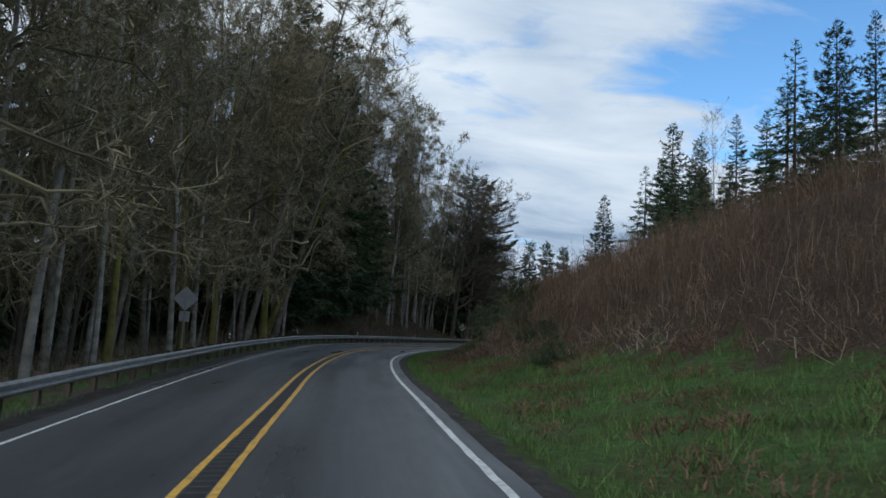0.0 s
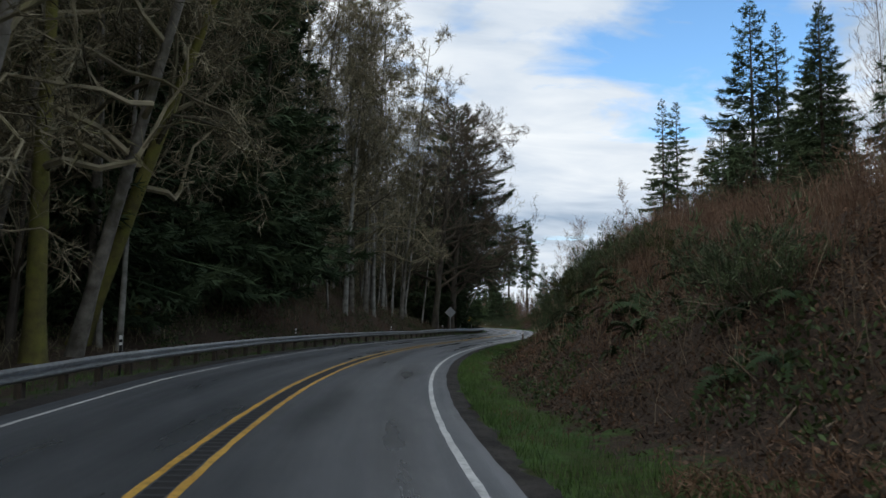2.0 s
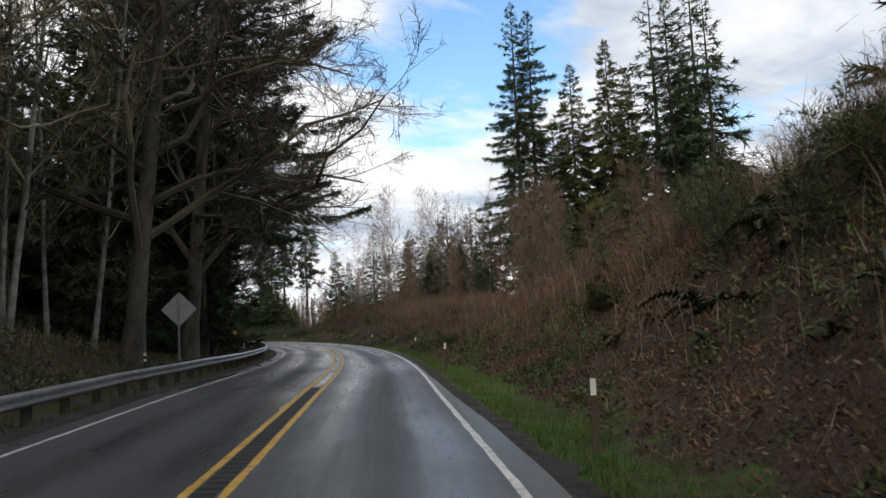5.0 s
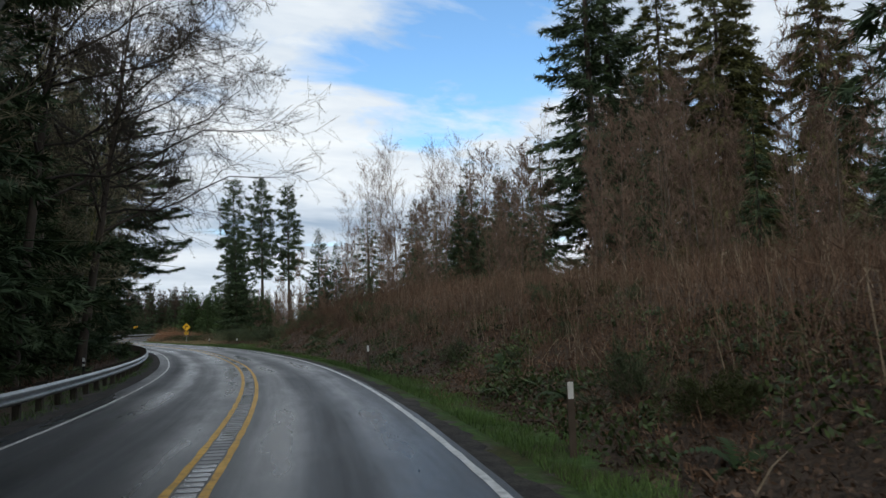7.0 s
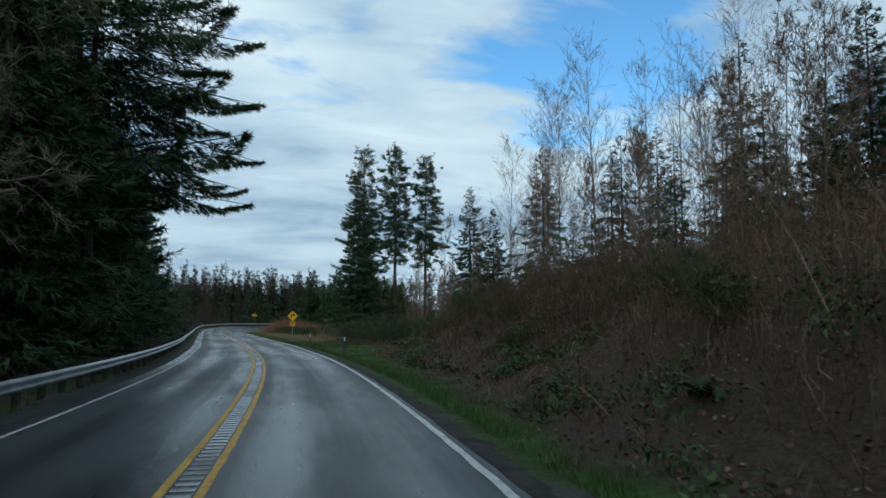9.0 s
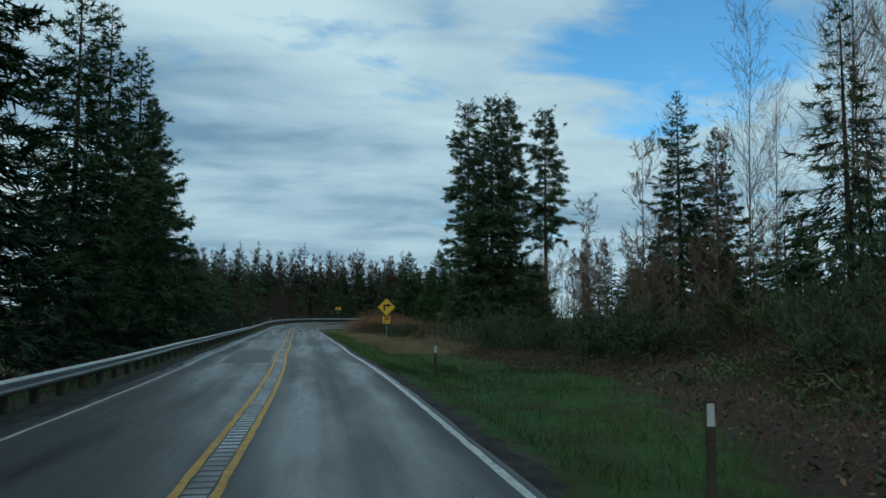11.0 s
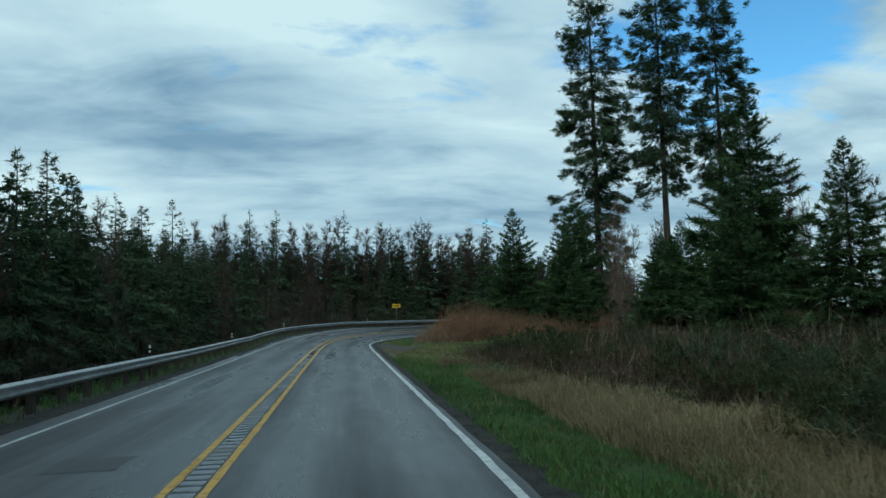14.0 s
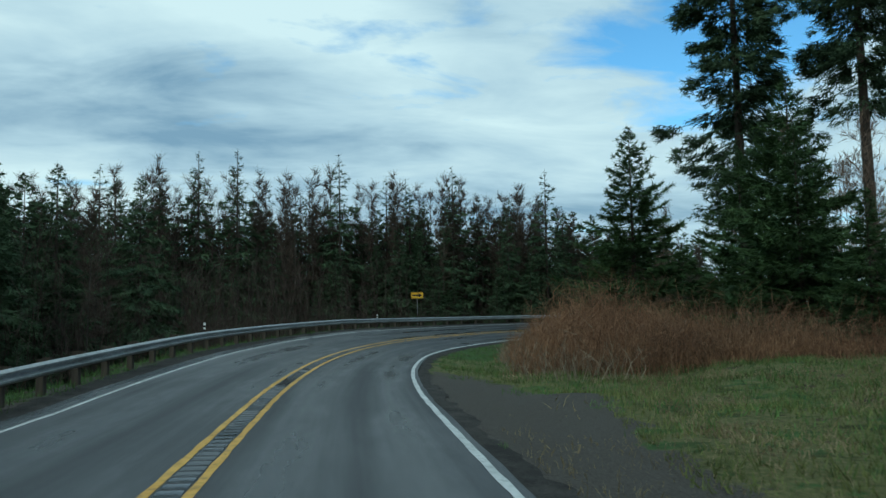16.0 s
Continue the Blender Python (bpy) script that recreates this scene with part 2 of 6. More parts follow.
def ground_material():
    """Short grass, brown leaf litter and grey gravel, mixed by the ground's own cover."""
    mat = bpy.data.materials.new("grass_litter_gravel")
    mat.use_nodes = True
    nt = mat.node_tree
    N, L = nt.nodes.new, nt.links.new
    p = nt.nodes["Principled BSDF"]
    tc = N("ShaderNodeTexCoord")

    def nz(s, d=5, r=0.62):
        n = N("ShaderNodeTexNoise")
        n.inputs["Scale"].default_value, n.inputs["Detail"].default_value, n.inputs["Roughness"].default_value = s, d, r
        L(tc.outputs["Object"], n.inputs["Vector"])
        return n.outputs[0]

    def ramp(src, c1, c2, a=0.3, b=0.7):
        r = N("ShaderNodeValToRGB")
        r.color_ramp.elements[0].position, r.color_ramp.elements[0].color = a, (*c1, 1)
        r.color_ramp.elements[1].position, r.color_ramp.elements[1].color = b, (*c2, 1)
        L(src, r.inputs[0])
        return r.outputs[0]

    def mixed(f, a, b):
        m = N("ShaderNodeMix")
        m.data_type = "RGBA"
        L(f, m.inputs[0])
        L(a, m.inputs[6])
        L(b, m.inputs[7])
        return m.outputs[2]

    def edge(name):
        at = N("ShaderNodeAttribute")
        at.attribute_name = name
        add = N("ShaderNodeMath")
        add.operation = "ADD"
        mr0 = N("ShaderNodeMapRange")
        mr0.inputs[1].default_value, mr0.inputs[2].default_value = 0.3, 0.7
        mr0.inputs[3].default_value, mr0.inputs[4].default_value = -0.5, 0.5
        L(nz(0.9, 6, 0.7), mr0.inputs[0])
        L(at.outputs["Fac"], add.inputs[0])
        L(mr0.outputs[0], add.inputs[1])
        mr = N("ShaderNodeMapRange")
        mr.inputs[1].default_value, mr.inputs[2].default_value = 0.42, 0.58
        L(add.outputs[0], mr.inputs[0])
        return mr.outputs[0]

    grass = mixed(ramp(nz(0.7, 5, 0.7), (0, 0, 0), (1, 1, 1), 0.42, 0.62), ramp(nz(7), (0.034, 0.070, 0.020), (0.092, 0.160, 0.048)), ramp(nz(9), (0.030, 0.034, 0.012), (0.085, 0.085, 0.030)))
    grass = mixed(edge("straw"), grass, ramp(nz(8, 6, 0.7), (0.075, 0.085, 0.028), (0.21, 0.19, 0.085), 0.32, 0.68))
    litter = ramp(nz(11, 6, 0.75), (0.028, 0.022, 0.017), (0.120, 0.083, 0.060), 0.34, 0.70)
    gravel = ramp(nz(24, 6, 0.75), (0.050, 0.043, 0.036), (0.16, 0.142, 0.122), 0.35, 0.7)
    col = mixed(edge("cover"), grass, litter)
    col = mixed(edge("gravel"), col, gravel)
    L(col, p.inputs["Base Color"])
    p.inputs["Roughness"].default_value, p.inputs["Specular IOR Level"].default_value = 0.95, 0.15
    b = N("ShaderNodeBump")
    b.inputs["Strength"].default_value, b.inputs["Distance"].default_value = 1.0, 0.08
    L(nz(9, 6, 0.7), b.inputs["Height"])
    L(b.outputs[0], p.inputs["Normal"])
    return mat


M_GROUND = ground_material()
M_STEEL = material("weathered_galvanised_steel", (0.26, 0.27, 0.275), (0.44, 0.45, 0.455), 5, 0.42, 0.1, 40, metal=0.85,
                   stains=(1.5, 0.4, (0.22, 0.22, 0.20)))
M_POST = material("weathered_timber_post", (0.045, 0.036, 0.028), (0.105, 0.085, 0.066), 8, 0.9, 0.4, 50, stretch=(1, 1, 0.2))
M_BARK = material("grey_bark", (0.070, 0.062, 0.050), (0.26, 0.24, 0.205), 3, 0.95, 0.8, 22, stains=(0.9, 0.8, (0.050, 0.052, 0.018)))
M_TWIG = material("lichen_grey_twigs", (0.115, 0.102, 0.068), (0.31, 0.270, 0.175), 1.2, 0.95, 0, island=0.6,
                  stains=(0.5, 0.6, (0.13, 0.125, 0.045)))
M_NEEDLE = material("dark_green_needles", (0.038, 0.061, 0.034), (0.086, 0.120, 0.060), 0.8, 0.85, 0, island=0.5, spec=0.1)
M_BRUSH = material("red_brown_brush_stems", (0.082, 0.049, 0.035), (0.205, 0.132, 0.090), 0.7, 0.95, 0, island=0.5,
                   stains=(0.16, 0.6, (0.10, 0.078, 0.050)))


M_BRUSH_RUST = material("rusty_brush_stems", (0.120, 0.062, 0.036), (0.30, 0.165, 0.092), 0.7, 0.95, 0, island=0.5,
                        stains=(0.16, 0.5, (0.16, 0.115, 0.07)))
M_BRUSH_DIM = material("dark_brown_brush_stems", (0.052, 0.032, 0.022), (0.125, 0.080, 0.052), 0.7, 0.95, 0, island=0.5,
                       stains=(0.16, 0.6, (0.060, 0.055, 0.035)))


# ------------------------------------------------------------------ the road's line
# right edge line, every 10 m along it
EDGE = [(1.95, -0.06), (2.12, 9.93), (2.47, 19.90), (2.83, 29.86), (3.50, 39.79), (4.51, 49.69), (6.14, 59.49), (8.35, 69.17),
        (11.16, 78.71), (14.50, 88.05), (18.33, 97.22), (22.51, 106.26), (26.72, 115.31), (30.95, 124.41), (34.91, 133.65), (38.59, 143.02),
        (41.89, 152.55), (44.75, 162.21), (47.19, 171.99), (49.18, 181.88), (50.93, 191.77), (52.45, 201.71), (53.69, 211.66), (54.64, 221.65),
        (55.51, 231.64), (56.23, 241.65), (56.80, 251.63), (57.56, 261.60), (58.14, 271.59), (58.84, 281.57), (59.48, 291.55), (60.11, 301.53),
        (60.74, 311.13), (61.41, 321.00), (62.32, 330.99), (63.92, 341.04), (66.51, 351.20), (70.54, 360.84), (76.11, 369.35), (82.80, 376.31),
        (90.96, 381.27), (100.00, 384.51), (110.01, 386.45)]
AWAY = [(125.0, 388.0), (160.0, 386.0), (220.0, 375.0), (300.0, 360.0)]


def make_line():
    pts = [(1.96 - 0.03 * k, -0.06 - 10 * k) for k in range(9, 0, -1)] + EDGE + AWAY
    p = np.array(pts)
    n = len(p)
    t = np.arange(0, n - 1 + 1e-6, 0.1)
    i = np.clip(t.astype(int), 0, n - 2)
    w = (t - i)[:, None]
    a, b, c, d = p[np.clip(i - 1, 0, n - 1)], p[i], p[i + 1], p[np.clip(i + 2, 0, n - 1)]
    q = 0.5 * (2 * b + (c - a) * w + (2 * a - 5 * b + 4 * c - d) * w ** 2 + (3 * b - a - 3 * c + d) * w ** 3)
    s = np.concatenate([[0], np.cumsum(np.hypot(*np.diff(q, axis=0).T))])
    s -= s[90]
    fine = np.arange(s[0], s[-1], 1.0)
    return fine, np.stack([np.interp(fine, s, q[:, 0]), np.interp(fine, s, q[:, 1])], 1)


LINE_S, LINE_P = make_line()
LINE_T = np.gradient(LINE_P, axis=0)
for _ in range(4):
    LINE_T[1:-1] = (LINE_T[:-2] + 2 * LINE_T[1:-1] + LINE_T[2:]) / 4
LINE_T /= np.hypot(LINE_T[:, 0], LINE_T[:, 1])[:, None]
ROAD_W = 6.83


def along(s, l):
    """Plan places s metres along the right edge line and l metres to the right of it."""
    s, l = np.broadcast_arrays(np.asarray(s, float), np.asarray(l, float))
    x, y = np.interp(s, LINE_S, LINE_P[:, 0]), np.interp(s, LINE_S, LINE_P[:, 1])
    tx, ty = np.interp(s, LINE_S, LINE_T[:, 0]), np.interp(s, LINE_S, LINE_T[:, 1])
    return np.stack([x + l * ty, y - l * tx], -1)


def locate(xy):
    """s and l of plan places."""
    xy = np.asarray(xy, float).reshape(-1, 2)
    so, lo = np.zeros(len(xy)), np.zeros(len(xy))
    for k in range(0, len(xy), 20000):
        q = xy[k:k + 20000]
        j = np.argmin((q[:, None, 0] - LINE_P[None, ::2, 0]) ** 2 + (q[:, None, 1] - LINE_P[None, ::2, 1]) ** 2, 1) * 2
        d = q - LINE_P[j]
        tt = LINE_T[j]
        so[k:k + 20000] = LINE_S[j] + (d * tt).sum(1)
        lo[k:k + 20000] = d[:, 0] * tt[:, 1] - d[:, 1] * tt[:, 0]
    return so, lo


BANK = ([-90, 0, 10, 20, 30, 40, 50, 60, 90, 110, 120, 130, 140, 160, 180, 190, 315, 335, 350, 370, 480],
        [-0.0462, -0.0498, -0.0502, -0.0249, -0.0141, 0.0081, 0.0211, 0.046, 0.0407, 0.0342, 0.0443, 0.0373, 0.0188, 0.0068, -0.0016, -0.0105, 0.0014, 0.0215, 0.0961, 0.153, 0.132])
EYE_OFF = ([0, 40, 60, 80, 110, 140, 210, 280, 480], [1.97, 1.54, 1.26, 1.22, 1.65, 1.81, 2.05, 1.76, 1.9])


def road_z(s, l):
    return -np.interp(s, *BANK) * (l + np.interp(s, *EYE_OFF))


def smooth(x):
    x = np.clip(x, 0, 1)
    return x * x * (3 - 2 * x)


def wave(x, y, f, seed=0.0):
    """A cheap uneven surface of about +-1."""
    return (np.sin(x * f * 1.3 + y * f * 0.7 + seed) + np.sin(x * f * -0.6 + y * f * 1.1 + 2.1 * seed + 1) +
            np.sin(x * f * 2.3 - y * f * 1.9 + 3.3 * seed + 2) * 0.6) / 2.2


CREST = ([-90, 0, 20, 40, 60, 80, 98, 115, 135, 150, 170, 190, 215, 228, 240, 250, 262, 480], [6.0, 6.4, 7.0, 6.0, 5.3, 6.5, 8.0, 7.2, 4.4, 3.0, 3.0, 3.8, 4.0, 3.0, 1.6, .8, .3, .3])
VERGE = ([-90, 0, 20, 38, 55, 78, 86, 95, 108, 130, 138, 150, 168, 185, 200, 228, 245, 300, 480], [9.5, 9, 7.0, 3.4, 2.0, 1.5, 2.3, 1.5, 2.0, 2.0, 1.0, 1.5, 1.8, 1.0, 1.5, 3.0, 7, 6, 8])
LEFT = ([-90, 0, 60, 78, 92, 108, 120, 132, 145, 160, 220, 250, 300, 480], [-1, -1, -.6, 1.8, 3.6, 4.2, 3.2, 1.4, .3, -.4, -.8, -2.4, -3.2, -2.5])


def ground_z(x, y, s=None, l=None):
    if s is None:
        s, l = locate(np.stack([x, y], -1))
    d, e = l - 0.5, -7.6 - l
    z = road_z(s, np.clip(l, -ROAD_W - .9, .8))
    tw, cr = np.interp(s, *VERGE), np.interp(s, *CREST)
    z = z - 0.22 * smooth(d / 1.6)
    z = z + 0.21 * np.clip(d - 1.0, 0, tw) * (1 - smooth((s - 30) / 30)) * (d > 0)
    rise = cr * smooth((d - tw) / 9.5) ** 0.9 + 0.05 * np.clip(d - tw - 9, 0, 40)
    z = z + np.where(d > 0, rise + 0.12 * wave(x, y, 0.9) * smooth(d / 3) + 0.25 * wave(x, y, .25, 1) * smooth((d - tw) / 4), 0)
    lf = np.interp(s, *LEFT)
    z = z + np.where(e > 0, lf * smooth((e - 1.2) / 7) + 0.1 * wave(x, y, 1.0, 3) * smooth(e / 3) - 0.12 * smooth(e / 1.2), 0)
    far = np.hypot(x - 60, y - 200)
    z = z * np.clip(1 - (far - 420) / 200, 0, 1)
    return z - 0.05 * ((l > -7.9) & (l < .75))


def litter_cover(s, l, x, y):
    """0 on the green verge, 1 on the brown bank and under the woods."""
    tw = np.interp(s, *VERGE) + np.where(s < 45, 1.0, -0.1)
    right = smooth((l - 0.5 - tw) / 1.6 + 0.5 + 0.25 * wave(x, y, .8, 4))
    right = right * (1 - 0.16 * (1 - smooth((l - tw - 3) / 3)))
    meadow = smooth((s - 243) / 10) * (1 - smooth((l - np.interp(s, [255, 264, 314, 319], [5.5, 2.4, 2.4, 12])) / 3))
    lay = smooth((s - 316) / 5) * (1 - smooth((s - 347) / 4)) * smooth((l - 2) / 2)
    right = np.where(s > 300, np.maximum(right * (1 - 0.85 * meadow), 0.25 * lay), right * (1 - 0.75 * meadow))
    left = smooth((-8.3 - l) / 1.0) * np.interp(s, [0, 30, 285, 305], [.55, .8, .8, .5])
    return np.where(l > -3, right, left)


def gravel_cover(s, l):
    edge = np.where((l > -3) & (s < 315), 1 - np.clip((l - 0.55) / 0.35, 0, 1), 0) * 0.55
    lay = smooth((s - 320) / 5) * (1 - smooth((s - 345) / 5)) * (1 - smooth((l - np.interp(s, [316, 328, 338, 348], [0.6, 2.3, 4.3, 1.2]) + 0.4) / 0.9))
    left = (1 - smooth((-l - 8.6) / 0.8)) * 0.8
    return np.where(l > -3, np.maximum(edge, np.where(l > -3, lay, 0)), left)


def straw_cover(s, l):
    """Where the turf is dry and yellowish: round the lay-by and in the tall grass of the meadow."""
    lay = smooth((s - 310) / 8) * (1 - smooth((s - 356) / 8)) * 0.62
    tall = smooth((s - 264) / 5) * (1 - smooth((s - 300) / 10)) * smooth((l - 2.4) / 1.5) * 0.8
    return np.where((l > 0) & (l < 30), np.maximum(lay, tall), 0)


# ------------------------------------------------------------------ mesh tools
def raw_mesh(name, verts, faces, mat=None, smooth_shade=False):
    """faces: list of index arrays, of three or four columns each."""
    me = bpy.data.meshes.new(name)
    verts = np.asarray(verts, np.float32)
    me.vertices.add(len(verts))
    me.vertices.foreach_set("co", verts.ravel())
    loops = np.concatenate([np.asarray(f, np.int32).ravel() for f in faces])
    sizes = np.concatenate([np.full(len(f), np.asarray(f).shape[1], np.int32) for f in faces])
    me.loops.add(len(loops))
    me.loops.foreach_set("vertex_index", loops)
    me.polygons.add(len(sizes))
    me.polygons.foreach_set("loop_start", np.concatenate([[0], np.cumsum(sizes)[:-1]]).astype(np.int32))
    me.polygons.foreach_set("use_smooth", np.full(len(sizes), smooth_shade))
    me.update(calc_edges=True)
    me.validate()
    if mat:
        me.materials.append(mat)
    return me


def tubes(p0, p1, r0, r1, sides=3):
    """Tapered tubes from p0 to p1, as verts and faces."""
    p0, p1, r0, r1 = (np.asarray(a, float) for a in (p0, p1, r0, r1))
    d = p1 - p0
    d /= np.linalg.norm(d, axis=1)[:, None] + 1e-9
    ref = np.where(np.abs(d[:, 2:3]) > 0.9, [[1.0, 0, 0]], [[0, 0, 1.0]])
    u = np.cross(d, ref)
    u /= np.linalg.norm(u, axis=1)[:, None]
    v = np.cross(d, u)
    n = len(p0)
    ang = np.arange(sides) * 2 * np.pi / sides
    ring = u[:, None] * np.cos(ang)[None, :, None] + v[:, None] * np.sin(ang)[None, :, None]
    vv = np.concatenate([p0[:, None] + ring * r0[:, None, None], p1[:, None] + ring * r1[:, None, None]], 1).reshape(-1, 3)
    k = np.arange(sides)
    f = np.stack([k, (k + 1) % sides, (k + 1) % sides + sides, k + sides], 1)
    ff = (np.arange(n)[:, None, None] * 2 * sides + f[None]).reshape(-1, 4)
    return vv, ff


def kites(p, tip, side):
    """Flat slim leaves: a base p, a tip and a half-width vector each."""
    mid = p * 0.45 + tip * 0.55
    v = np.stack([p, mid + side, tip, mid - side], 1).reshape(-1, 3)
    return v, np.arange(len(p) * 4).reshape(-1, 4)


def fans(p, tip, side):
    """Needle sprays: a slim middle shoot and two side shoots each."""
    d = tip - p
    q, r = p + d * 0.22, p + d * 0.45
    return joined_tri([blades(p, tip, side * 0.5), blades(q, q + d * 0.55 + side * 2.6, side * 0.45), blades(r, r + d * 0.42 - side * 2.4, side * 0.45)])


def joined_tri(parts):
    v, f = joined(parts)
    return v, np.concatenate(f)


def blades(p, tip, side):
    v = np.stack([p - side, p + side, tip], 1).reshape(-1, 3)
    return v, np.arange(len(p) * 3).reshape(-1, 3)


def joined(parts):
    vs, fs, o = [], [], 0
    for v, f in parts:
        vs.append(v)
        fs.append(f + o)
        o += len(v)
    return np.concatenate(vs), fs


def strip(s, l, z_up=0.0):
    """A ribbon along the road: rows of s, columns of l."""
    s, l = np.asarray(s, float), np.asarray(l, float)
    S, Lg = np.meshgrid(s, l, indexing="ij")
    xy = along(S, Lg)
    z = road_z(S, Lg) + z_up
    v = np.concatenate([xy, z[..., None]], 2).reshape(-1, 3)
    n = len(l)
    i, j = np.meshgrid(np.arange(len(s) - 1), np.arange(n - 1), indexing="ij")
    a = (i * n + j).ravel()
    return v, np.stack([a, a + 1, a + n + 1, a + n], 1)


def part(name, me, parent, label=""):
    ob = new(name, me)
    ob.parent = parent
    return tagged(ob, label)


def vrand(n, a=-1.0, b=1.0):
    return np.random.uniform(a, b, n)


# ------------------------------------------------------------------ ground
def build_ground():
    xs, ys = np.arange(-60, 181, 1.2), np.arange(-40, 461, 1.2)
    xs = np.concatenate([[-4000, -1500, -600, -300, -170, -110], xs, [230, 300, 450, 800, 1700, 4000]])
    ys = np.concatenate([[-4000, -1500, -600, -250, -120], ys, [510, 580, 700, 1000, 1900, 4200]])
    X, Y = np.meshgrid(xs, ys, indexing="ij")
    z = ground_z(X.ravel(), Y.ravel())
    v = np.stack([X.ravel(), Y.ravel(), z], 1)
    n = len(ys)
    i, j = np.meshgrid(np.arange(len(xs) - 1), np.arange(n - 1), indexing="ij")
    a = (i * n + j).ravel()
    me = raw_mesh("ground", v, [np.stack([a, a + n, a + n + 1, a + 1], 1)], M_GROUND, True)
    sl = locate(v[:, :2])
    for nm, val in (("cover", litter_cover(*sl, v[:, 0], v[:, 1])), ("gravel", gravel_cover(*sl)), ("straw", straw_cover(*sl))):
        me.attributes.new(nm, "FLOAT", "POINT").data.foreach_set("value", val.astype(np.float32))
    ob = new("ground", me)
    tagged(ob, "grassy verge and leaf-littered earth bank beside the road", "ground", kind="structure")


build_ground()


# ------------------------------------------------------------------ road
def build_road():
    s = np.arange(-80, 470, 1.0)
    v, f = strip(s, [-7.36, -7.35, -7.0, -5.2, -3.5, -2.6, -1.2, 0, .17, .18])
    v = v.reshape(len(s), 10, 3)
    edge_r = 0.02 * wave(s, s * 0, 2.1) + 0.015 * wave(s, s * 0, 5.3, 2)
    shift = along(s, 0 * s + 1) - along(s, 0 * s)
    paved = np.interp(s, [0, 25, 60, 112, 128], [.10, .22, .30, .30, 0])
    for c in (8, 9):
        v[:, c, :2] += shift * (edge_r + paved)[:, None]
    for c in (0, 1):
        v[:, c, :2] += shift * (edge_r[::-1])[:, None] * 0.7
    v[:, 0, 2] -= 0.2
    v[:, 9, 2] -= 0.2
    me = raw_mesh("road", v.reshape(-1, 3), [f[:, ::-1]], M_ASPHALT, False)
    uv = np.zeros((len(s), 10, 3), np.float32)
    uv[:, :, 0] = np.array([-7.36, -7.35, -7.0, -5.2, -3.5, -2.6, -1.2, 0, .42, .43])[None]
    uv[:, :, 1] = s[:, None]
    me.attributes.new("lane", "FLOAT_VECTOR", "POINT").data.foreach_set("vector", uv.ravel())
    road = new("road", me)
    tagged(road, "damp dark grey asphalt two-lane country road", "road", kind="structure")

    def line(name, l0, l1, mat, label, step=1.0):
        s = np.arange(-80, 470, step)
        v, f = strip(s, [l0, l1], 0.006)
        v = v.reshape(len(s), 2, 3)
        shift = along(s, 0 * s + 1) - along(s, 0 * s)
        v[:, 0, :2] += shift * (0.012 * wave(s, s * 0, 7.0, l0))[:, None]
        v[:, 1, :2] += shift * (0.012 * wave(s, s * 0, 6.0, l1))[:, None]
        ob = new(name, raw_mesh(name, v.reshape(-1, 3), [f[:, ::-1]], mat))
        tagged(ob, label, "road marking", kind="structure")

    line("edge_line_right", -0.058, 0.058, M_WHITE, "worn white painted edge line on the asphalt", 0.5)
    line("edge_line_left", -ROAD_W - .042, -ROAD_W + .042, M_WHITE, "thin worn white painted edge line", 0.5)
    line("centre_line_near", -3.15 - .053, -3.15 + .053, M_YELLOW, "worn yellow painted centre line", 0.5)
    line("centre_line_far", -3.58 - .053, -3.58 + .053, M_YELLOW, "worn yellow painted centre line", 0.5)
    # dark gravel shoulder along the right edge
    s = np.arange(-20, 420, 0.3)
    v, f = strip(s, [0.08, 0.30, 0.56])
    v = v.reshape(len(s), 3, 3)
    shift = along(s, 0 * s + 1) - along(s, 0 * s)
    paved = np.interp(s, [0, 25, 60, 112, 128], [.10, .22, .30, .30, 0])
    v[:, :, :2] += shift[:, None] * paved[:, None, None]
    for c, amp in ((1, 0.03), (2, 0.10)):
        v[:, c, :2] += shift * (amp * (wave(s, s * 0, 1.9, c) + 0.8 * wave(s, s * 0, 4.7, 3) + 0.25 * np.random.RandomState(c).uniform(-1, 1, len(s))))[:, None]
    v[:, 0, 2] -= 0.03
    v[:, 1, 2] -= 0.02
    v[:, 2, 2] -= 0.035
    ob = new("shoulder", raw_mesh("shoulder", v.reshape(-1, 3), [f[:, ::-1]], M_GRAVEL))
    tagged(ob, "narrow dark gravel shoulder beside the asphalt", "shoulder", kind="structure")
    v, f = strip(s, [-8.05, -7.6, -7.22])
    v = v.reshape(len(s), 3, 3)
    for c, amp in ((0, 0.12), (1, 0.04)):
        v[:, c, :2] += shift * (amp * (wave(s, s * 0, 1.7, c) + 0.6 * np.random.RandomState(c + 5).uniform(-1, 1, len(s))))[:, None]
    v[:, :2, 2] -= 0.02
    v[:, 2, 2] -= 0.03
    ob = new("shoulder", raw_mesh("shoulder", v.reshape(-1, 3), [f[:, ::-1]], M_GRAVEL))
    tagged(ob, "narrow dark soil shoulder under the guard rail", "shoulder", kind="structure")
    # newer asphalt let into the old
    for s0, s1, l0, l1 in ((252.5, 264.5, -5.7, -3.75), (321.8, 323.2, -3.0, -2.2), (290, 291.1, -5.4, -4.5)):
        s = np.arange(s0, s1 + .01, 0.35)
        v, f = strip(s, np.linspace(l0, l1, 4), 0.0045)
        v[:, :2] += 0.03 * np.stack([wave(v[:, 0], v[:, 1], 7), wave(v[:, 0], v[:, 1], 9, 2)], 1)
        ob = new("asphalt_patch", raw_mesh("asphalt_patch", v, [f[:, ::-1]], M_PATCH))
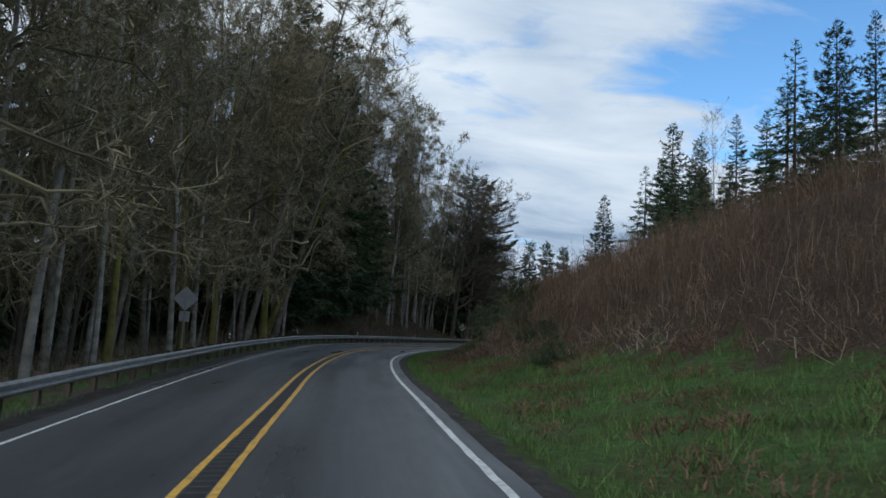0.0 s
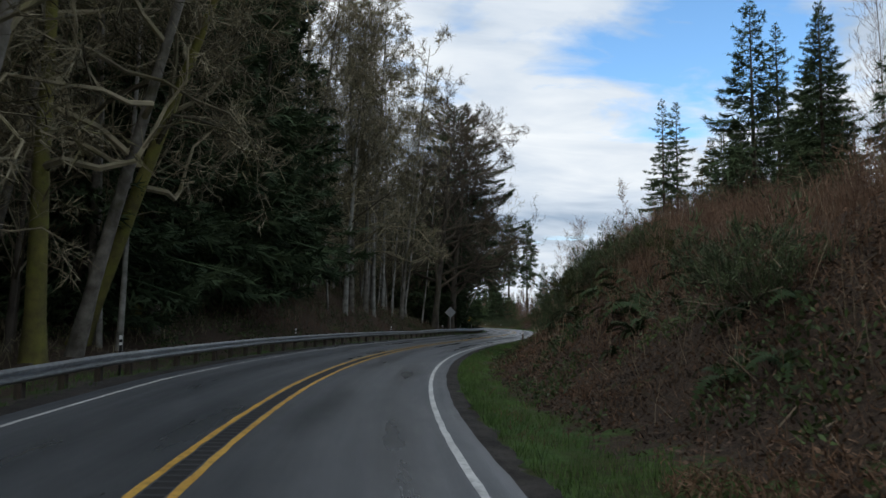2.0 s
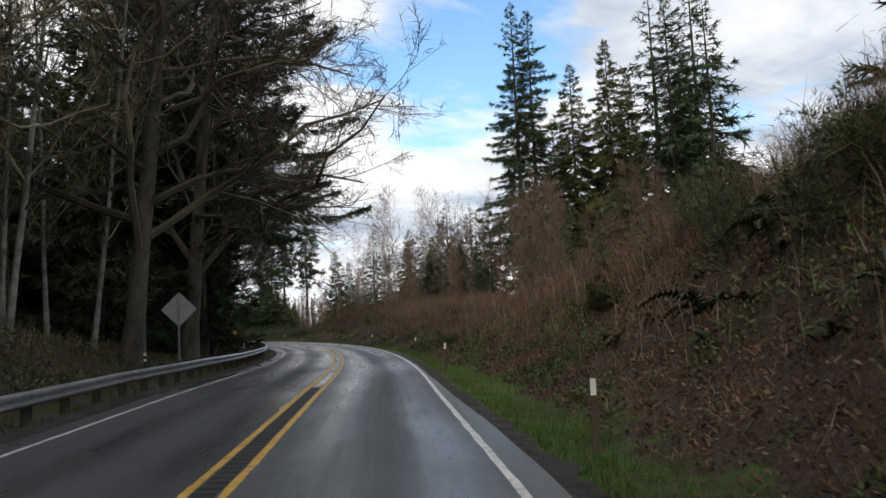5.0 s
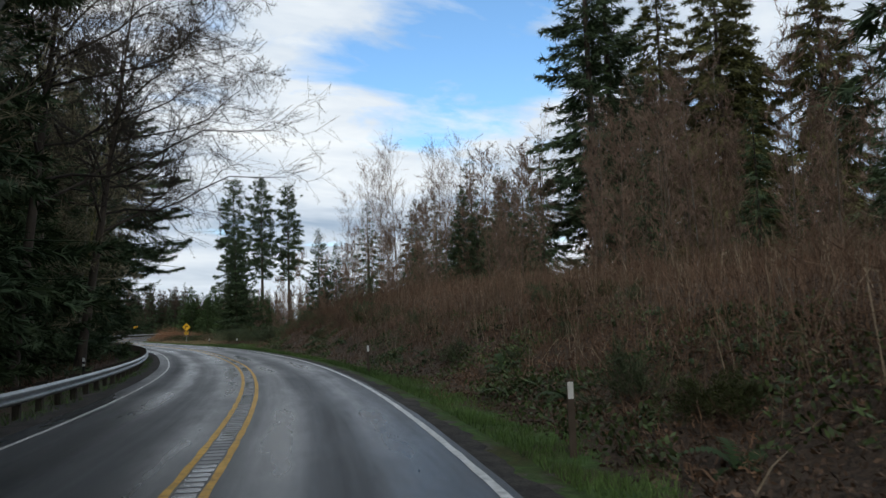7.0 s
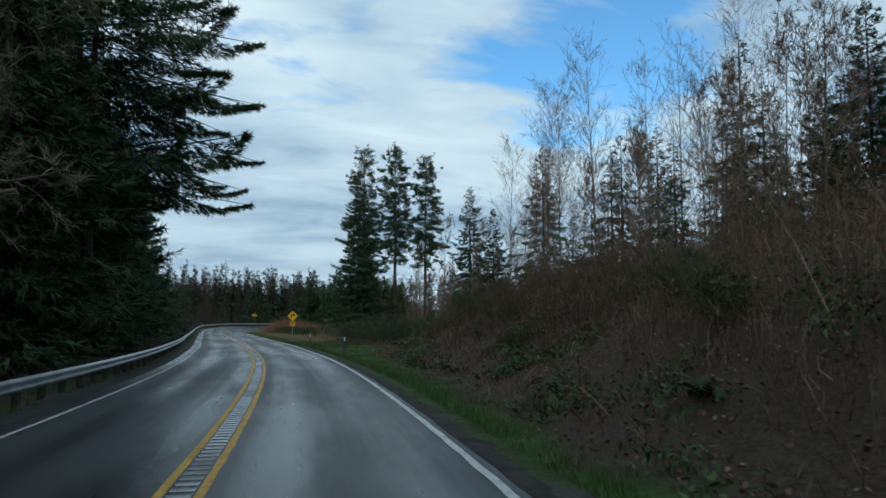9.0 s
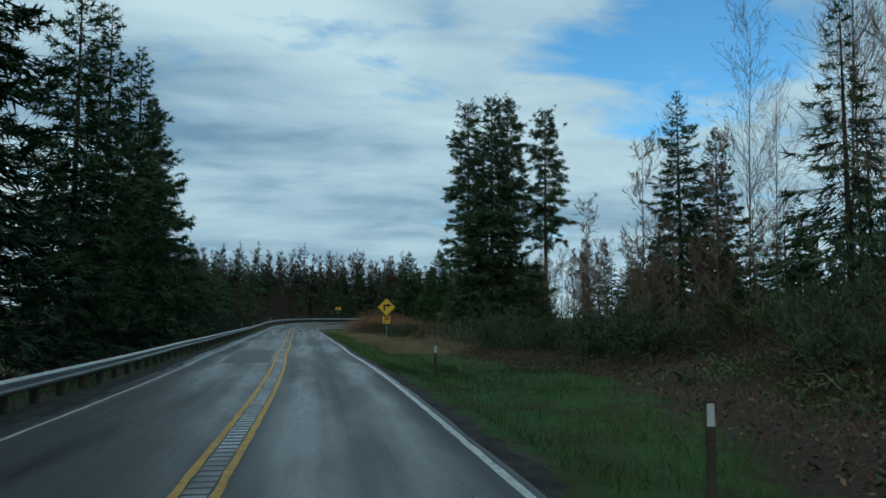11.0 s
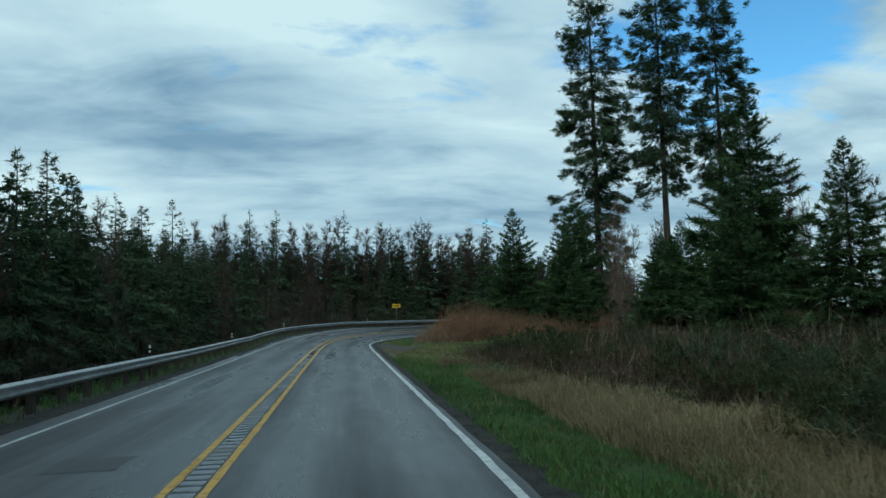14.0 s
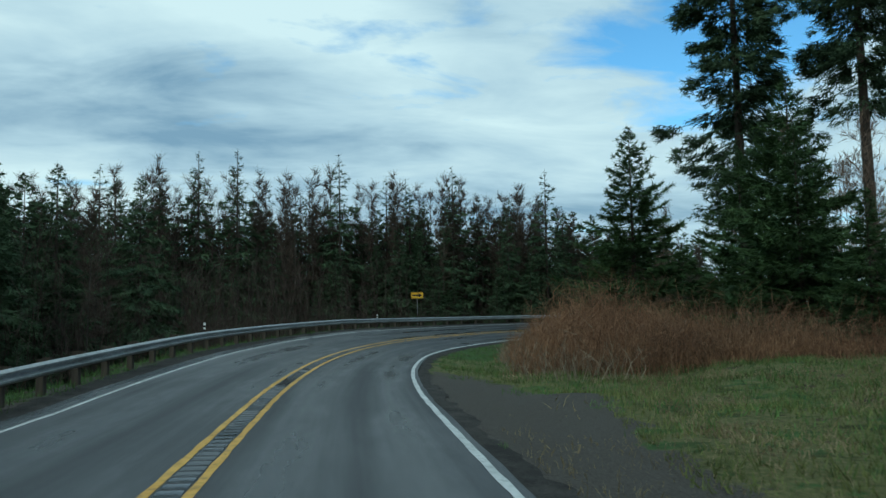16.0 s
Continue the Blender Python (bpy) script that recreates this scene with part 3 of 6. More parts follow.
        tagged(ob, "darker patch of newer asphalt let into the lane", "road patch", kind="structure")
    # milled grooves between the yellow lines, dry at first and then full of water
    for s0, s1, mat, label in ((-10, 122, M_DRY_GROOVE, "dark milled rumble grooves between the yellow centre lines"),
                               (345, 400, M_DAMP_GROOVE, "damp grey milled rumble grooves between the yellow centre lines"),
                               (122, 345, M_RUMBLE, "water-filled milled rumble grooves between the yellow centre lines")):
        s = np.arange(s0, s1, 0.08)
        v, f = strip(s, [-3.50, -3.48, -3.25, -3.23], 0.005)
        v = v.reshape(len(s), 4, 3)
        up = np.arange(len(s)) % 4 < 2
        v[up, 1:3, 2] += 0.003
        ob = new("rumble_strip", raw_mesh("rumble_strip", v.reshape(-1, 3), [f[:, ::-1]], M_RIDGE))
        ob.data.materials.append(mat)
        row = np.arange(len(f)) // 3
        low = ~(up[row] & up[row + 1])
        ob.data.polygons.foreach_set("material_index", low.astype(np.int32))
        tagged(ob, label, "rumble strip", kind="structure")


build_road()


# ------------------------------------------------------------------ guard rail
def build_guardrail():
    root = tagged(new("guardrail"), "weathered galvanised steel W-beam guard rail on timber posts", "guard rail")
    prof = [(0.0, -.155), (.02, -.14), (.075, -.10), (.075, -.06), (.01, -.015), (.01, .015), (.075, .06), (.075, .10), (.02, .14), (0, .155)]
    L0 = -8.25
    posts, rails = np.arange(-22, 440, 1.905), np.arange(-22, 440, 3.81)

    def rail_h(k):
        return float(np.interp(k, [0, 62, 74, 98, 112, 230, 300], [.465, .465, .52, .52, .465, .465, .555]))

    loop = [*prof, *[(o - 0.007, h) for o, h in reversed(prof)], prof[0]]

    def rail_mesh(a, b):
        s = np.linspace(a, b + 0.12, 6)
        rows = []
        for k in s:
            x = along(k, L0 + .1)
            t = along(k + .2, L0 + .1) - along(k - .2, L0 + .1)
            t /= np.hypot(*t)
            n = np.array([t[1], -t[0]])
            z = float(road_z(k, -7.6)) + rail_h(k)
            # front and back of the sheet, closed at its upper and lower edges
            for o, h in loop:
                rows.append((*(x + n * o), z + h))
        m = len(loop)
        i, j = np.meshgrid(np.arange(5), np.arange(m - 1), indexing="ij")
        q = (i * m + j).ravel()
        v = np.array(rows)
        f = np.stack([q, q + m, q + m + 1, q + 1], 1)
        return raw_mesh("rail", v, [f], M_STEEL, False)

    for a in rails[:-1]:
        part("rail", rail_mesh(a, a + 3.81), root)

    def box(cx, cy, z0, z1):
        v = np.array([(x, y, z) for z in (z0, z1) for x, y in ((-cx, -cy), (cx, -cy), (cx, cy), (-cx, cy))])
        v[4:6, 2] += 0.015
        return v, np.array([(0, 1, 5, 4), (1, 2, 6, 5), (2, 3, 7, 6), (3, 0, 4, 7), (4, 5, 6, 7)])

    vp, fp = box(.075, .10, -0.6, .74)
    post_me = raw_mesh("post", vp, [fp], M_POST)
    vb, fb = box(.075, .09, .42, .76)
    block_me = raw_mesh("blockout", vb, [fb], M_POST)
    for k in posts:
        x = along(k, L0 - .18)
        t = along(k + .2, L0) - along(k - .2, L0)
        turn = math.atan2(-t[0], t[1])
        z = float(road_z(k, -7.6)) + rail_h(k) - .575
        for nm, me, off in (("post", post_me, -.16), ("blockout", block_me, -.03)):
            ob = part(nm, me, root)
            p = along(k, L0 + off - .02)
            ob.matrix_basis = Matrix.Translation((p[0], p[1], z + random.uniform(-.02, .02))) @ Matrix.Rotation(turn, 4, "Z")


build_guardrail()

# ------------------------------------------------------------------ trees
def unit(v):
    return v / (np.linalg.norm(v, axis=-1, keepdims=True) + 1e-9)


def march(p, d, length, npts, up, wob):
    """Polylines that start at p, head for d and bend."""
    out = [p]
    step = (length / (npts - 1))[:, None]
    for _ in range(npts - 1):
        d = unit(d + up * np.array([0, 0, 1.0]) + wob * np.random.normal(size=d.shape))
        out.append(out[-1] + d * step)
    return np.stack(out, 1)


def grow(P, R, count, ratio, ang, npts, up, wob, u0=0.25, rr=0.55, end=0.3, u1=1.0):
    """Side branches of the polylines P with radii R."""
    n, k, _ = P.shape
    i = np.repeat(np.arange(n), count)
    u = np.random.uniform(u0, u1, len(i)) * (k - 1)
    j = np.clip(u.astype(int), 0, k - 2)
    w = (u - j)[:, None]
    p = P[i, j] * (1 - w) + P[i, j + 1] * w
    t = unit(P[i, j + 1] - P[i, j])
    r = R[i, j] * (1 - w[:, 0]) + R[i, j + 1] * w[:, 0]
    side = unit(np.cross(t, np.random.normal(size=t.shape)))
    plen = np.linalg.norm(np.diff(P, axis=1), axis=2).sum(1)[i]
    length = plen * ratio * np.random.uniform(0.55, 1.15, len(i)) * (1.2 - 0.6 * u / (k - 1))
    Q = march(p, unit(t + ang * side), length, npts, up, wob)
    S = (r * rr)[:, None] * np.linspace(1, end, npts)[None]
    return Q, S


def poly_tubes(P, R, sides, rmin=0.004):
    """Tubes along polylines, ring joined to ring."""
    R = np.maximum(R, rmin)
    n, k, _ = P.shape
    d = unit(np.gradient(P, axis=1))
    ref = np.where(np.abs(d[:, :1, 2:3]) > 0.8, [[[1.0, 0.2, 0]]], [[[0.1, 0, 1.0]]])
    u = unit(np.cross(d, np.broadcast_to(ref, d.shape)))
    w = np.cross(d, u)
    ang = np.arange(sides) * 2 * np.pi / sides
    v = P[:, :, None] + R[:, :, None, None] * (u[:, :, None] * np.cos(ang)[:, None] + w[:, :, None] * np.sin(ang)[:, None])
    q = np.arange(sides)
    f = np.stack([q, (q + 1) % sides, (q + 1) % sides + sides, q + sides], 1)
    base = (np.arange(n)[:, None] * k + np.arange(k - 1)[None]).ravel() * sides
    return v.reshape(-1, 3), (base[:, None, None] + f[None]).reshape(-1, 4)


def twig_blades(P, per, length, width, spread=1.0, up=0.1):
    n, k, _ = P.shape
    i = np.repeat(np.arange(n), per)
    u = np.random.uniform(0.15, 1, len(i)) * (k - 1)
    j = np.clip(u.astype(int), 0, k - 2)
    w = (u - j)[:, None]
    p = P[i, j] * (1 - w) + P[i, j + 1] * w
    t = unit(P[i, j + 1] - P[i, j])
    d = unit(t + spread * np.random.normal(size=t.shape) * 0.7 + [0, 0, up])
    tip = p + d * (length * np.random.uniform(0.5, 1.3, len(i)))[:, None]
    side = unit(np.cross(d, np.random.normal(size=d.shape))) * width
    return blades(p, tip, side)


def trunk_line(h, lean, wob, n=12, r0=0.2, top=0.15, flare=1.5):
    t = np.linspace(0, 1, n)
    x = lean[0] * h * t ** 1.2 + np.cumsum(np.random.normal(0, wob * h / n, n))
    y = lean[1] * h * t ** 1.2 + np.cumsum(np.random.normal(0, wob * h / n, n))
    P = np.stack([x - x[0], y - y[0], t * h], 1)[None]
    R = r0 * (1 - (1 - top) * t)
    R[0] *= flare
    P[0, 0, 2] -= 0.5
    return P, R[None]


def tree_meshes(name, bark, twigmat, trunk_parts, crown_parts):
    v, f = joined(trunk_parts)
    w, g = joined(crown_parts)
    return raw_mesh(name + "_trunk", v, f, bark, True), raw_mesh(name + "_crown", w, g, twigmat, False)


def bare_tree(seed, h, r0=0.22, spread=0.28, limbs=16, start=0.3, lean=(0, 0), up=0.10, droop=0.0, wob=0.22, dens=1.0, twig=0.5, tw=0.011, bark=None, twigmat=None, limb=0.34):
    np.random.seed(seed)
    P, R = trunk_line(h, lean, 0.012, 14, r0, 0.12)
    n = limbs
    u = np.linspace(start, 0.96, n) * 13
    j = np.clip(u.astype(int), 0, 12)
    w = (u - j)[:, None]
    p = P[0, j] * (1 - w) + P[0, j + 1] * w
    a = np.arange(n) * 2.4 + np.random.uniform(-.5, .5, n)
    el = np.radians(np.random.uniform(15, 50, n))
    d = np.stack([np.cos(a) * np.cos(el), np.sin(a) * np.cos(el), np.sin(el)], 1)
    length = spread * h * np.random.uniform(0.6, 1.15, n) * (1.15 - 0.65 * (u / 13 - start) / (1 - start))
    A = march(p, d, length, 8, up - droop, wob)
    r = (R[0, j] * limb)
    AR = r[:, None] * np.linspace(1, 0.22, 8)[None]
    B, BR = grow(A, AR, int(6 * dens), 0.5, 1.0, 5, up * 0.7 - droop, wob * 1.1, 0.2)
    C, CR = grow(B, BR, int(4 * dens + 1), 0.55, 1.0, 4, up * 0.5 - droop, wob * 1.3, 0.15)
    T, TR = grow(P, R, int(14 * dens), 0.09, 1.6, 4, 0.0, 0.3, 0.2)
    trunk = [poly_tubes(P, R, 8)]
    crown = [poly_tubes(A, AR, 5), poly_tubes(B, BR, 3, 0.009), poly_tubes(C[:, ::3], CR[:, ::3], 3, 0.007), poly_tubes(T, TR * 0.3, 3, 0.008),
             twig_blades(C, int(6 * dens + 2), twig, tw, 1.3), twig_blades(B, 10, twig, tw, 1.3), twig_blades(A, 24, twig, tw, 1.3), twig_blades(P, 60, twig, tw, 2.5)]
    return tree_meshes("bare_tree", bark or M_BARK, twigmat or M_TWIG, trunk, crown)


def slim_tree(seed, h, r0=0.09, bark=None, twigmat=None, start=0.25, spread=0.16, limbs=26, tw=0.010, twig=0.45, far=False, bend=0.008):
    """A slim alder or birch: upright, with fine rising limbs."""
    np.random.seed(seed)
    P, R = trunk_line(h, (random.uniform(-.03, .03), random.uniform(-.03, .03)), bend, 12, r0, 0.1, 1.25)
    A, AR = grow(P, R, limbs, spread, 1.1, 6, 0.16, 0.13, start, 0.42, 0.2, 0.99)
    B, BR = grow(A, AR, 4, 0.45, 0.9, 3, 0.12, 0.2, 0.2)
    return tree_meshes("slim_tree", bark or M_ALDER, twigmat or M_TWIG,
                       [poly_tubes(P, R, 7)],
                       [poly_tubes(A[:, ::5 if far else 1], AR[:, ::5 if far else 1], 3, 0.010),
                        blades(B[:, 0], B[:, -1], unit(np.random.normal(size=(len(B), 3))) * 0.014) if far else poly_tubes(B[:, ::2], BR[:, ::2], 3, 0.007), twig_blades(B, 6, twig, tw, 0.8, 0.25),
                        twig_blades(A, 7, twig, tw, 0.8, 0.25)])


def conifer(seed, h, r, start=0.05, boughs=110, sprays=4500, droop=0.35, tip_up=0.25, twig=0.6, width=0.14, r0=None, power=0.85,
            needle=None, ragged=0.25, gaps=0.0, plain=False, belly=0.12, spire=8, flat=0.35, clumps=0):
    """A fir, spruce or hemlock: boughs all round with hanging sprays of needles. plain: single-triangle sprays for trees far off."""
    np.random.seed(seed)
    P, R = trunk_line(h, (0, 0), 0.003, 10, r0 or h * 0.011 + 0.03, 0.06, 1.3)
    z = start + (1 - start) * (np.arange(boughs) + np.random.uniform(0, 1, boughs)) / boughs
    z = np.concatenate([z, np.linspace(0.95, 0.998, spire)])
    if gaps:
        z = z[np.sin(z * h * 1.1 + seed) + np.random.uniform(-.6, .6, len(z)) > gaps * 2 - 1.9]
    n = len(z)
    q = (z - start) / (1 - start)
    prof = (1 - q) ** power * np.clip(0.45 + q / belly * 0.55, 0.45, 1)
    length = r * prof * np.random.uniform(1 - ragged * 1.7, 1 + ragged, n) + 0.006 * h
    a = np.arange(n) * 2.399 + np.random.uniform(-.5, .5, n)
    el = np.radians(-4 + 48 * q ** 3 + np.random.uniform(-10, 10, n))
    k = 6
    t = np.linspace(0, 1, k)[None]
    out = length[:, None] * t
    zz = z[:, None] * h + out * np.tan(el)[:, None] - droop * length[:, None] * t ** 1.5 * 0.7 + tip_up * length[:, None] * t ** 4 * 0.5
    sw = np.random.uniform(-.25, .25, n)[:, None] * t
    B = np.stack([out * np.cos(a[:, None] + sw), out * np.sin(a[:, None] + sw), zz], 2)
    BR = np.maximum(0.010 * length[:, None] * (1 - 0.85 * t) + 0.004, 0.005)
    i = np.random.choice(n, sprays, p=(length ** 1.15) / (length ** 1.15).sum())
    u = np.random.uniform(0.05, 1, sprays) ** 0.7 * (k - 1)
    loose = np.zeros((sprays, 3))
    if clumps:
        # the sprays gather in a few tufts along each bough
        pick = np.random.randint(0, clumps, sprays)
        u = np.clip(np.random.uniform(0.2, 1, (n, clumps))[i, pick] + np.random.normal(0, 0.05, sprays), 0.03, 1) * (k - 1)
        loose = np.random.normal(0, 0.16, (sprays, 3)) + np.random.normal(0, 0.32, (n, clumps, 3))[i, pick]
    j = np.clip(u.astype(int), 0, k - 2)
    w = (u - j)[:, None]
    p = B[i, j] * (1 - w) + B[i, j + 1] * w
    tang = unit(B[i, j + 1] - B[i, j])
    lat = unit(np.cross(tang, [0, 0, 1.0])) * np.sign(np.random.normal(size=(sprays, 1)))
    # each bough is a flat fan: wide near the trunk, narrow at the tip
    p = p + lat * (np.random.uniform(0, 1, sprays) * flat * length[i] * (1 - u / (k - 1)) * 0.8)[:, None] + loose
    fall = np.random.uniform(-0.8, 0.15, (sprays, 1)) * np.array([[0, 0, 1.0]])
    d = unit(tang * np.random.uniform(0.5, 1.2, (sprays, 1)) + lat * np.random.uniform(0.1, 0.9, (sprays, 1)) + fall * (0.45 + droop))
    tl = twig * np.random.uniform(0.55, 1.35, sprays) * (1.2 - 0.55 * u / (k - 1)) * np.clip(0.28 + 1.3 * length[i] / r, 0.28, 1.2)
    side = unit(np.cross(d, np.array([[0, 0, 1.0]]) + 0.8 * np.random.normal(size=d.shape))) * (width * np.random.uniform(0.6, 1.25, sprays))[:, None]
    leaf = blades(p, p + d * tl[:, None], side) if plain else fans(p, p + d * tl[:, None], side)
    parts = [leaf]
    if not plain:
        parts.append(poly_tubes(B[:, ::5], BR[:, ::5], 3))
    return tree_meshes("conifer", M_BARK_DARK, needle or M_NEEDLE, [poly_tubes(P, R, 8)], parts)


M_ALDER = material("pale_alder_bark", (0.13, 0.125, 0.11), (0.43, 0.42, 0.38), 2.5, 0.9, 0.5, 20, stains=(1.1, 0.8, (0.07, 0.065, 0.045)))
M_BARK_DARK = material("dark_furrowed_bark", (0.035, 0.027, 0.022), (0.10, 0.078, 0.06), 4, 0.95, 0.8, 18, stretch=(1, 1, 0.3))
M_BARK_BROWN = material("brown_wood_bark", (0.050, 0.042, 0.034), (0.15, 0.13, 0.105), 3, 0.95, 0.8, 20, stretch=(1, 1, 0.4), stains=(0.8, 0.7, (0.075, 0.075, 0.03)))
M_MOSS = material("mossy_bark", (0.090, 0.080, 0.034), (0.20, 0.185, 0.050), 2.5, 0.95, 0.8, 18, stains=(0.8, 0.8, (0.19, 0.20, 0.035)))
M_TWIG_RED = material("reddish_bare_twigs", (0.115, 0.076, 0.055), (0.25, 0.175, 0.130), 1.0, 0.95, 0, island=0.4)
M_TWIG_DIM = material("brown_bare_twigs", (0.055, 0.040, 0.030), (0.12, 0.088, 0.066), 1.0, 0.95, 0, island=0.4)
M_TWIG_DARK = material("dark_bare_twigs", (0.060, 0.050, 0.036), (0.135, 0.112, 0.080), 1.0, 0.95, 0, island=0.4)
M_TWIG_WET = material("wet_dark_twigs", (0.026, 0.021, 0.016), (0.065, 0.052, 0.040), 1.0, 0.9, 0, island=0.4)
M_TWIG_FAR = material("dark_brown_sapling_stems", (0.034, 0.025, 0.020), (0.085, 0.060, 0.047), 1.0, 0.95, 0, island=0.5)
M_NEEDLE_LIGHT = material("green_young_needles", (0.036, 0.066, 0.024), (0.078, 0.120, 0.044), 0.8, 0.8, 0, island=0.5, spec=0.2)
M_NEEDLE_OLIVE = material("olive_cedar_foliage", (0.055, 0.058, 0.020), (0.115, 0.115, 0.040), 0.8, 0.8, 0, island=0.5, spec=0.2)


def tree(kind, x, y, turn, size=1.0, meshes=None, label="", group="", tall=1.0, tilt=(0, 0)):
    tm, cm = meshes
    z = float(ground_z(np.array([x]), np.array([y]))[0])
    root = tagged(new(kind), label, "tree", group)
    root.matrix_basis = (Matrix.Translation((x, y, z)) @ Euler((radians(tilt[0]), radians(tilt[1]), 0)).to_matrix().to_4x4()
                         @ Matrix.Rotation(turn, 4, "Z") @ Matrix.Diagonal((size, size, size * tall, 1)))
    part("trunk", tm, root)
    part("crown", cm, root)
    return root


# the kinds that stand here
ALDERS = [slim_tree(11 + k, 24.0, 0.105, limbs=34, spread=0.17, start=0.14, tw=0.017, twig=0.7, bend=0.02) for k in range(4)]
MOSSY = [bare_tree(31, 24, 0.17, 0.24, 20, 0.22, (0.05, 0.02), wob=0.36, tw=0.017, twig=0.55, limb=0.55),
         bare_tree(32, 22, 0.16, 0.30, 19, 0.22, (-0.06, 0.05), droop=0.10, wob=0.40, tw=0.017, twig=0.55, limb=0.6),
         bare_tree(33, 26, 0.17, 0.23, 20, 0.16, (0.02, -0.03), wob=0.34, tw=0.017, twig=0.55, bark=M_ALDER, limb=0.5),
         bare_tree(34, 20, 0.17, 0.32, 19, 0.22, (0.04, -0.02), droop=0.09, wob=0.40, tw=0.017, twig=0.55, bark=M_MOSS, limb=0.6)]
WOODY = [slim_tree(15 + k, 26.0, 0.11, limbs=48, spread=0.17, start=0.06, tw=0.020, twig=0.8, bark=M_BARK_BROWN) for k in range(3)]
MAPLE = [bare_tree(41, 20, 0.30, 0.42, 32, 0.16, (0.04, 0.02), up=0.09, wob=0.28, dens=1.5, twig=0.45, tw=0.011, bark=M_BARK_BROWN, twigmat=M_TWIG_DARK, limb=0.5),
         bare_tree(42, 20, 0.24, 0.47, 26, 0.36, (0.02, 0.02), up=0.05, droop=0.03, wob=0.30, dens=2.4, twig=0.26, tw=0.007, bark=M_BARK_DARK, twigmat=M_TWIG_WET, limb=0.45)]
TALL_BIRCH = [slim_tree(46 + k, 26.0, 0.10, bark=M_BARK, twigmat=M_TWIG_RED, limbs=88, spread=0.23, start=0.24, tw=0.010, twig=0.60) for k in range(3)]
BIRCH = [slim_tree(51 + k, 13.0, 0.06, bark=M_BARK_BROWN, twigmat=M_TWIG_RED, limbs=42, spread=0.19, start=0.08, tw=0.018, twig=0.55) for k in range(4)]
THICKET = [slim_tree(56 + k, 14.0, 0.08, bark=M_BARK_BROWN, twigmat=M_TWIG_DIM, limbs=44, spread=0.10, start=0.10, tw=0.020, twig=0.7, far=True) for k in range(3)]
FIR_TALL = [conifer(61, 40, 5.2, 0.20, 190, 19000, 0.42, 0.3, 0.75, 0.12, ragged=0.5, power=0.42, belly=0.25, flat=0.35, gaps=0.10, clumps=5),
            conifer(62, 40, 4.8, 0.38, 145, 15000, 0.42, 0.3, 0.75, 0.12, ragged=0.5, power=0.40, belly=0.3, gaps=0.14, flat=0.35, clumps=5),
            conifer(63, 40, 6.2, 0.02, 230, 9500, 0.4, 0.3, 1.0, 0.17, ragged=0.4, power=0.8),
            conifer(64, 40, 6.0, 0.06, 200, 9000, 0.45, 0.3, 1.0, 0.17, ragged=0.45, power=0.65)]
SPRUCE = [conifer(71, 22, 5.0, 0.02, 230, 7000, 0.4, 0.5, 0.75, 0.15, ragged=0.28, power=0.75, flat=0.5), conifer(72, 22, 4.6, 0.03, 230, 7000, 0.45, 0.5, 0.75, 0.15, flat=0.5, ragged=0.35, power=0.8)]
BOUGHS = [conifer(75, 32, 11.0, 0.25, 140, 46000, 0.34, 0.45, 0.6, 0.095, ragged=0.2, power=0.5, flat=0.6), conifer(76, 32, 11.6, 0.30, 110, 42000, 0.42, 0.5, 0.6, 0.095, ragged=0.22, power=0.55, flat=0.6, gaps=0.15)]
HEMLOCK = [conifer(81, 14, 2.9, 0.0, 130, 1700, 0.4, 0.15, 0.8, 0.12, ragged=0.35), conifer(82, 14, 2.5, 0.0, 130, 1600, 0.45, 0.15, 0.8, 0.12, ragged=0.4),
           conifer(83, 14, 3.2, 0.0, 130, 1800, 0.4, 0.2, 0.8, 0.12, ragged=0.3)]
BIG_FIR = conifer(73, 20, 4.9, 0.01, 250, 12000, 0.45, 0.5, 0.7, 0.13, ragged=0.3, power=0.72, flat=0.5)
NEAR_HEMLOCK = [conifer(84 + k, 14, 4.0, 0.0, 150, 5200, 0.5, 0.12, 0.7, 0.12, ragged=0.35, power=0.9, flat=0.45) for k in range(2)]
MOSSED = bare_tree(35, 20, 0.32, 0.36, 18, 0.30, (0, 0), droop=0.07, wob=0.36, tw=0.017, twig=0.6, bark=M_MOSS, limb=0.5)
YOUNG = [conifer(91, 9, 3.5, 0.0, 200, 9500, 0.15, 0.4, 0.5, 0.09, needle=M_NEEDLE_LIGHT, ragged=0.25, power=0.95), conifer(92, 9, 3.2, 0.0, 200, 9000, 0.2, 0.4, 0.5, 0.09, needle=M_NEEDLE_LIGHT, ragged=0.3, power=0.95)]
CEDAR = [conifer(95, 30, 5.8, 0.03, 220, 10000, 0.6, 0.1, 1.0, 0.19, needle=M_NEEDLE_OLIVE, ragged=0.3, power=0.75)]
SCREEN = [conifer(97, 24, 5.0, 0.0, 120, 2700, 0.5, 0.1, 1.3, 0.28, ragged=0.35, power=0.65, plain=True), conifer(98, 24, 4.6, 0.0, 120, 2700, 0.55, 0.1, 1.3, 0.28, ragged=0.4, power=0.65, plain=True)]
SCREEN_FAR = [conifer(99 + k, 24, 5.2 - 0.5 * k, 0.0, 120, 2300, 0.5, 0.1, 1.2, 0.26, ragged=0.38, power=0.65, plain=True) for k in range(2)]
rng = random.Random(5)


def height_of(meshes):
    return max(v.co.z for v in meshes[0].vertices)


def stand(kind, meshes, x, y, height, label, group, twist=None, **kw):
    turn = rng.uniform(0, 6.28)
    return tree(kind, x, y, turn if twist is None else twist, height / height_of(meshes), meshes, label, group, **kw)


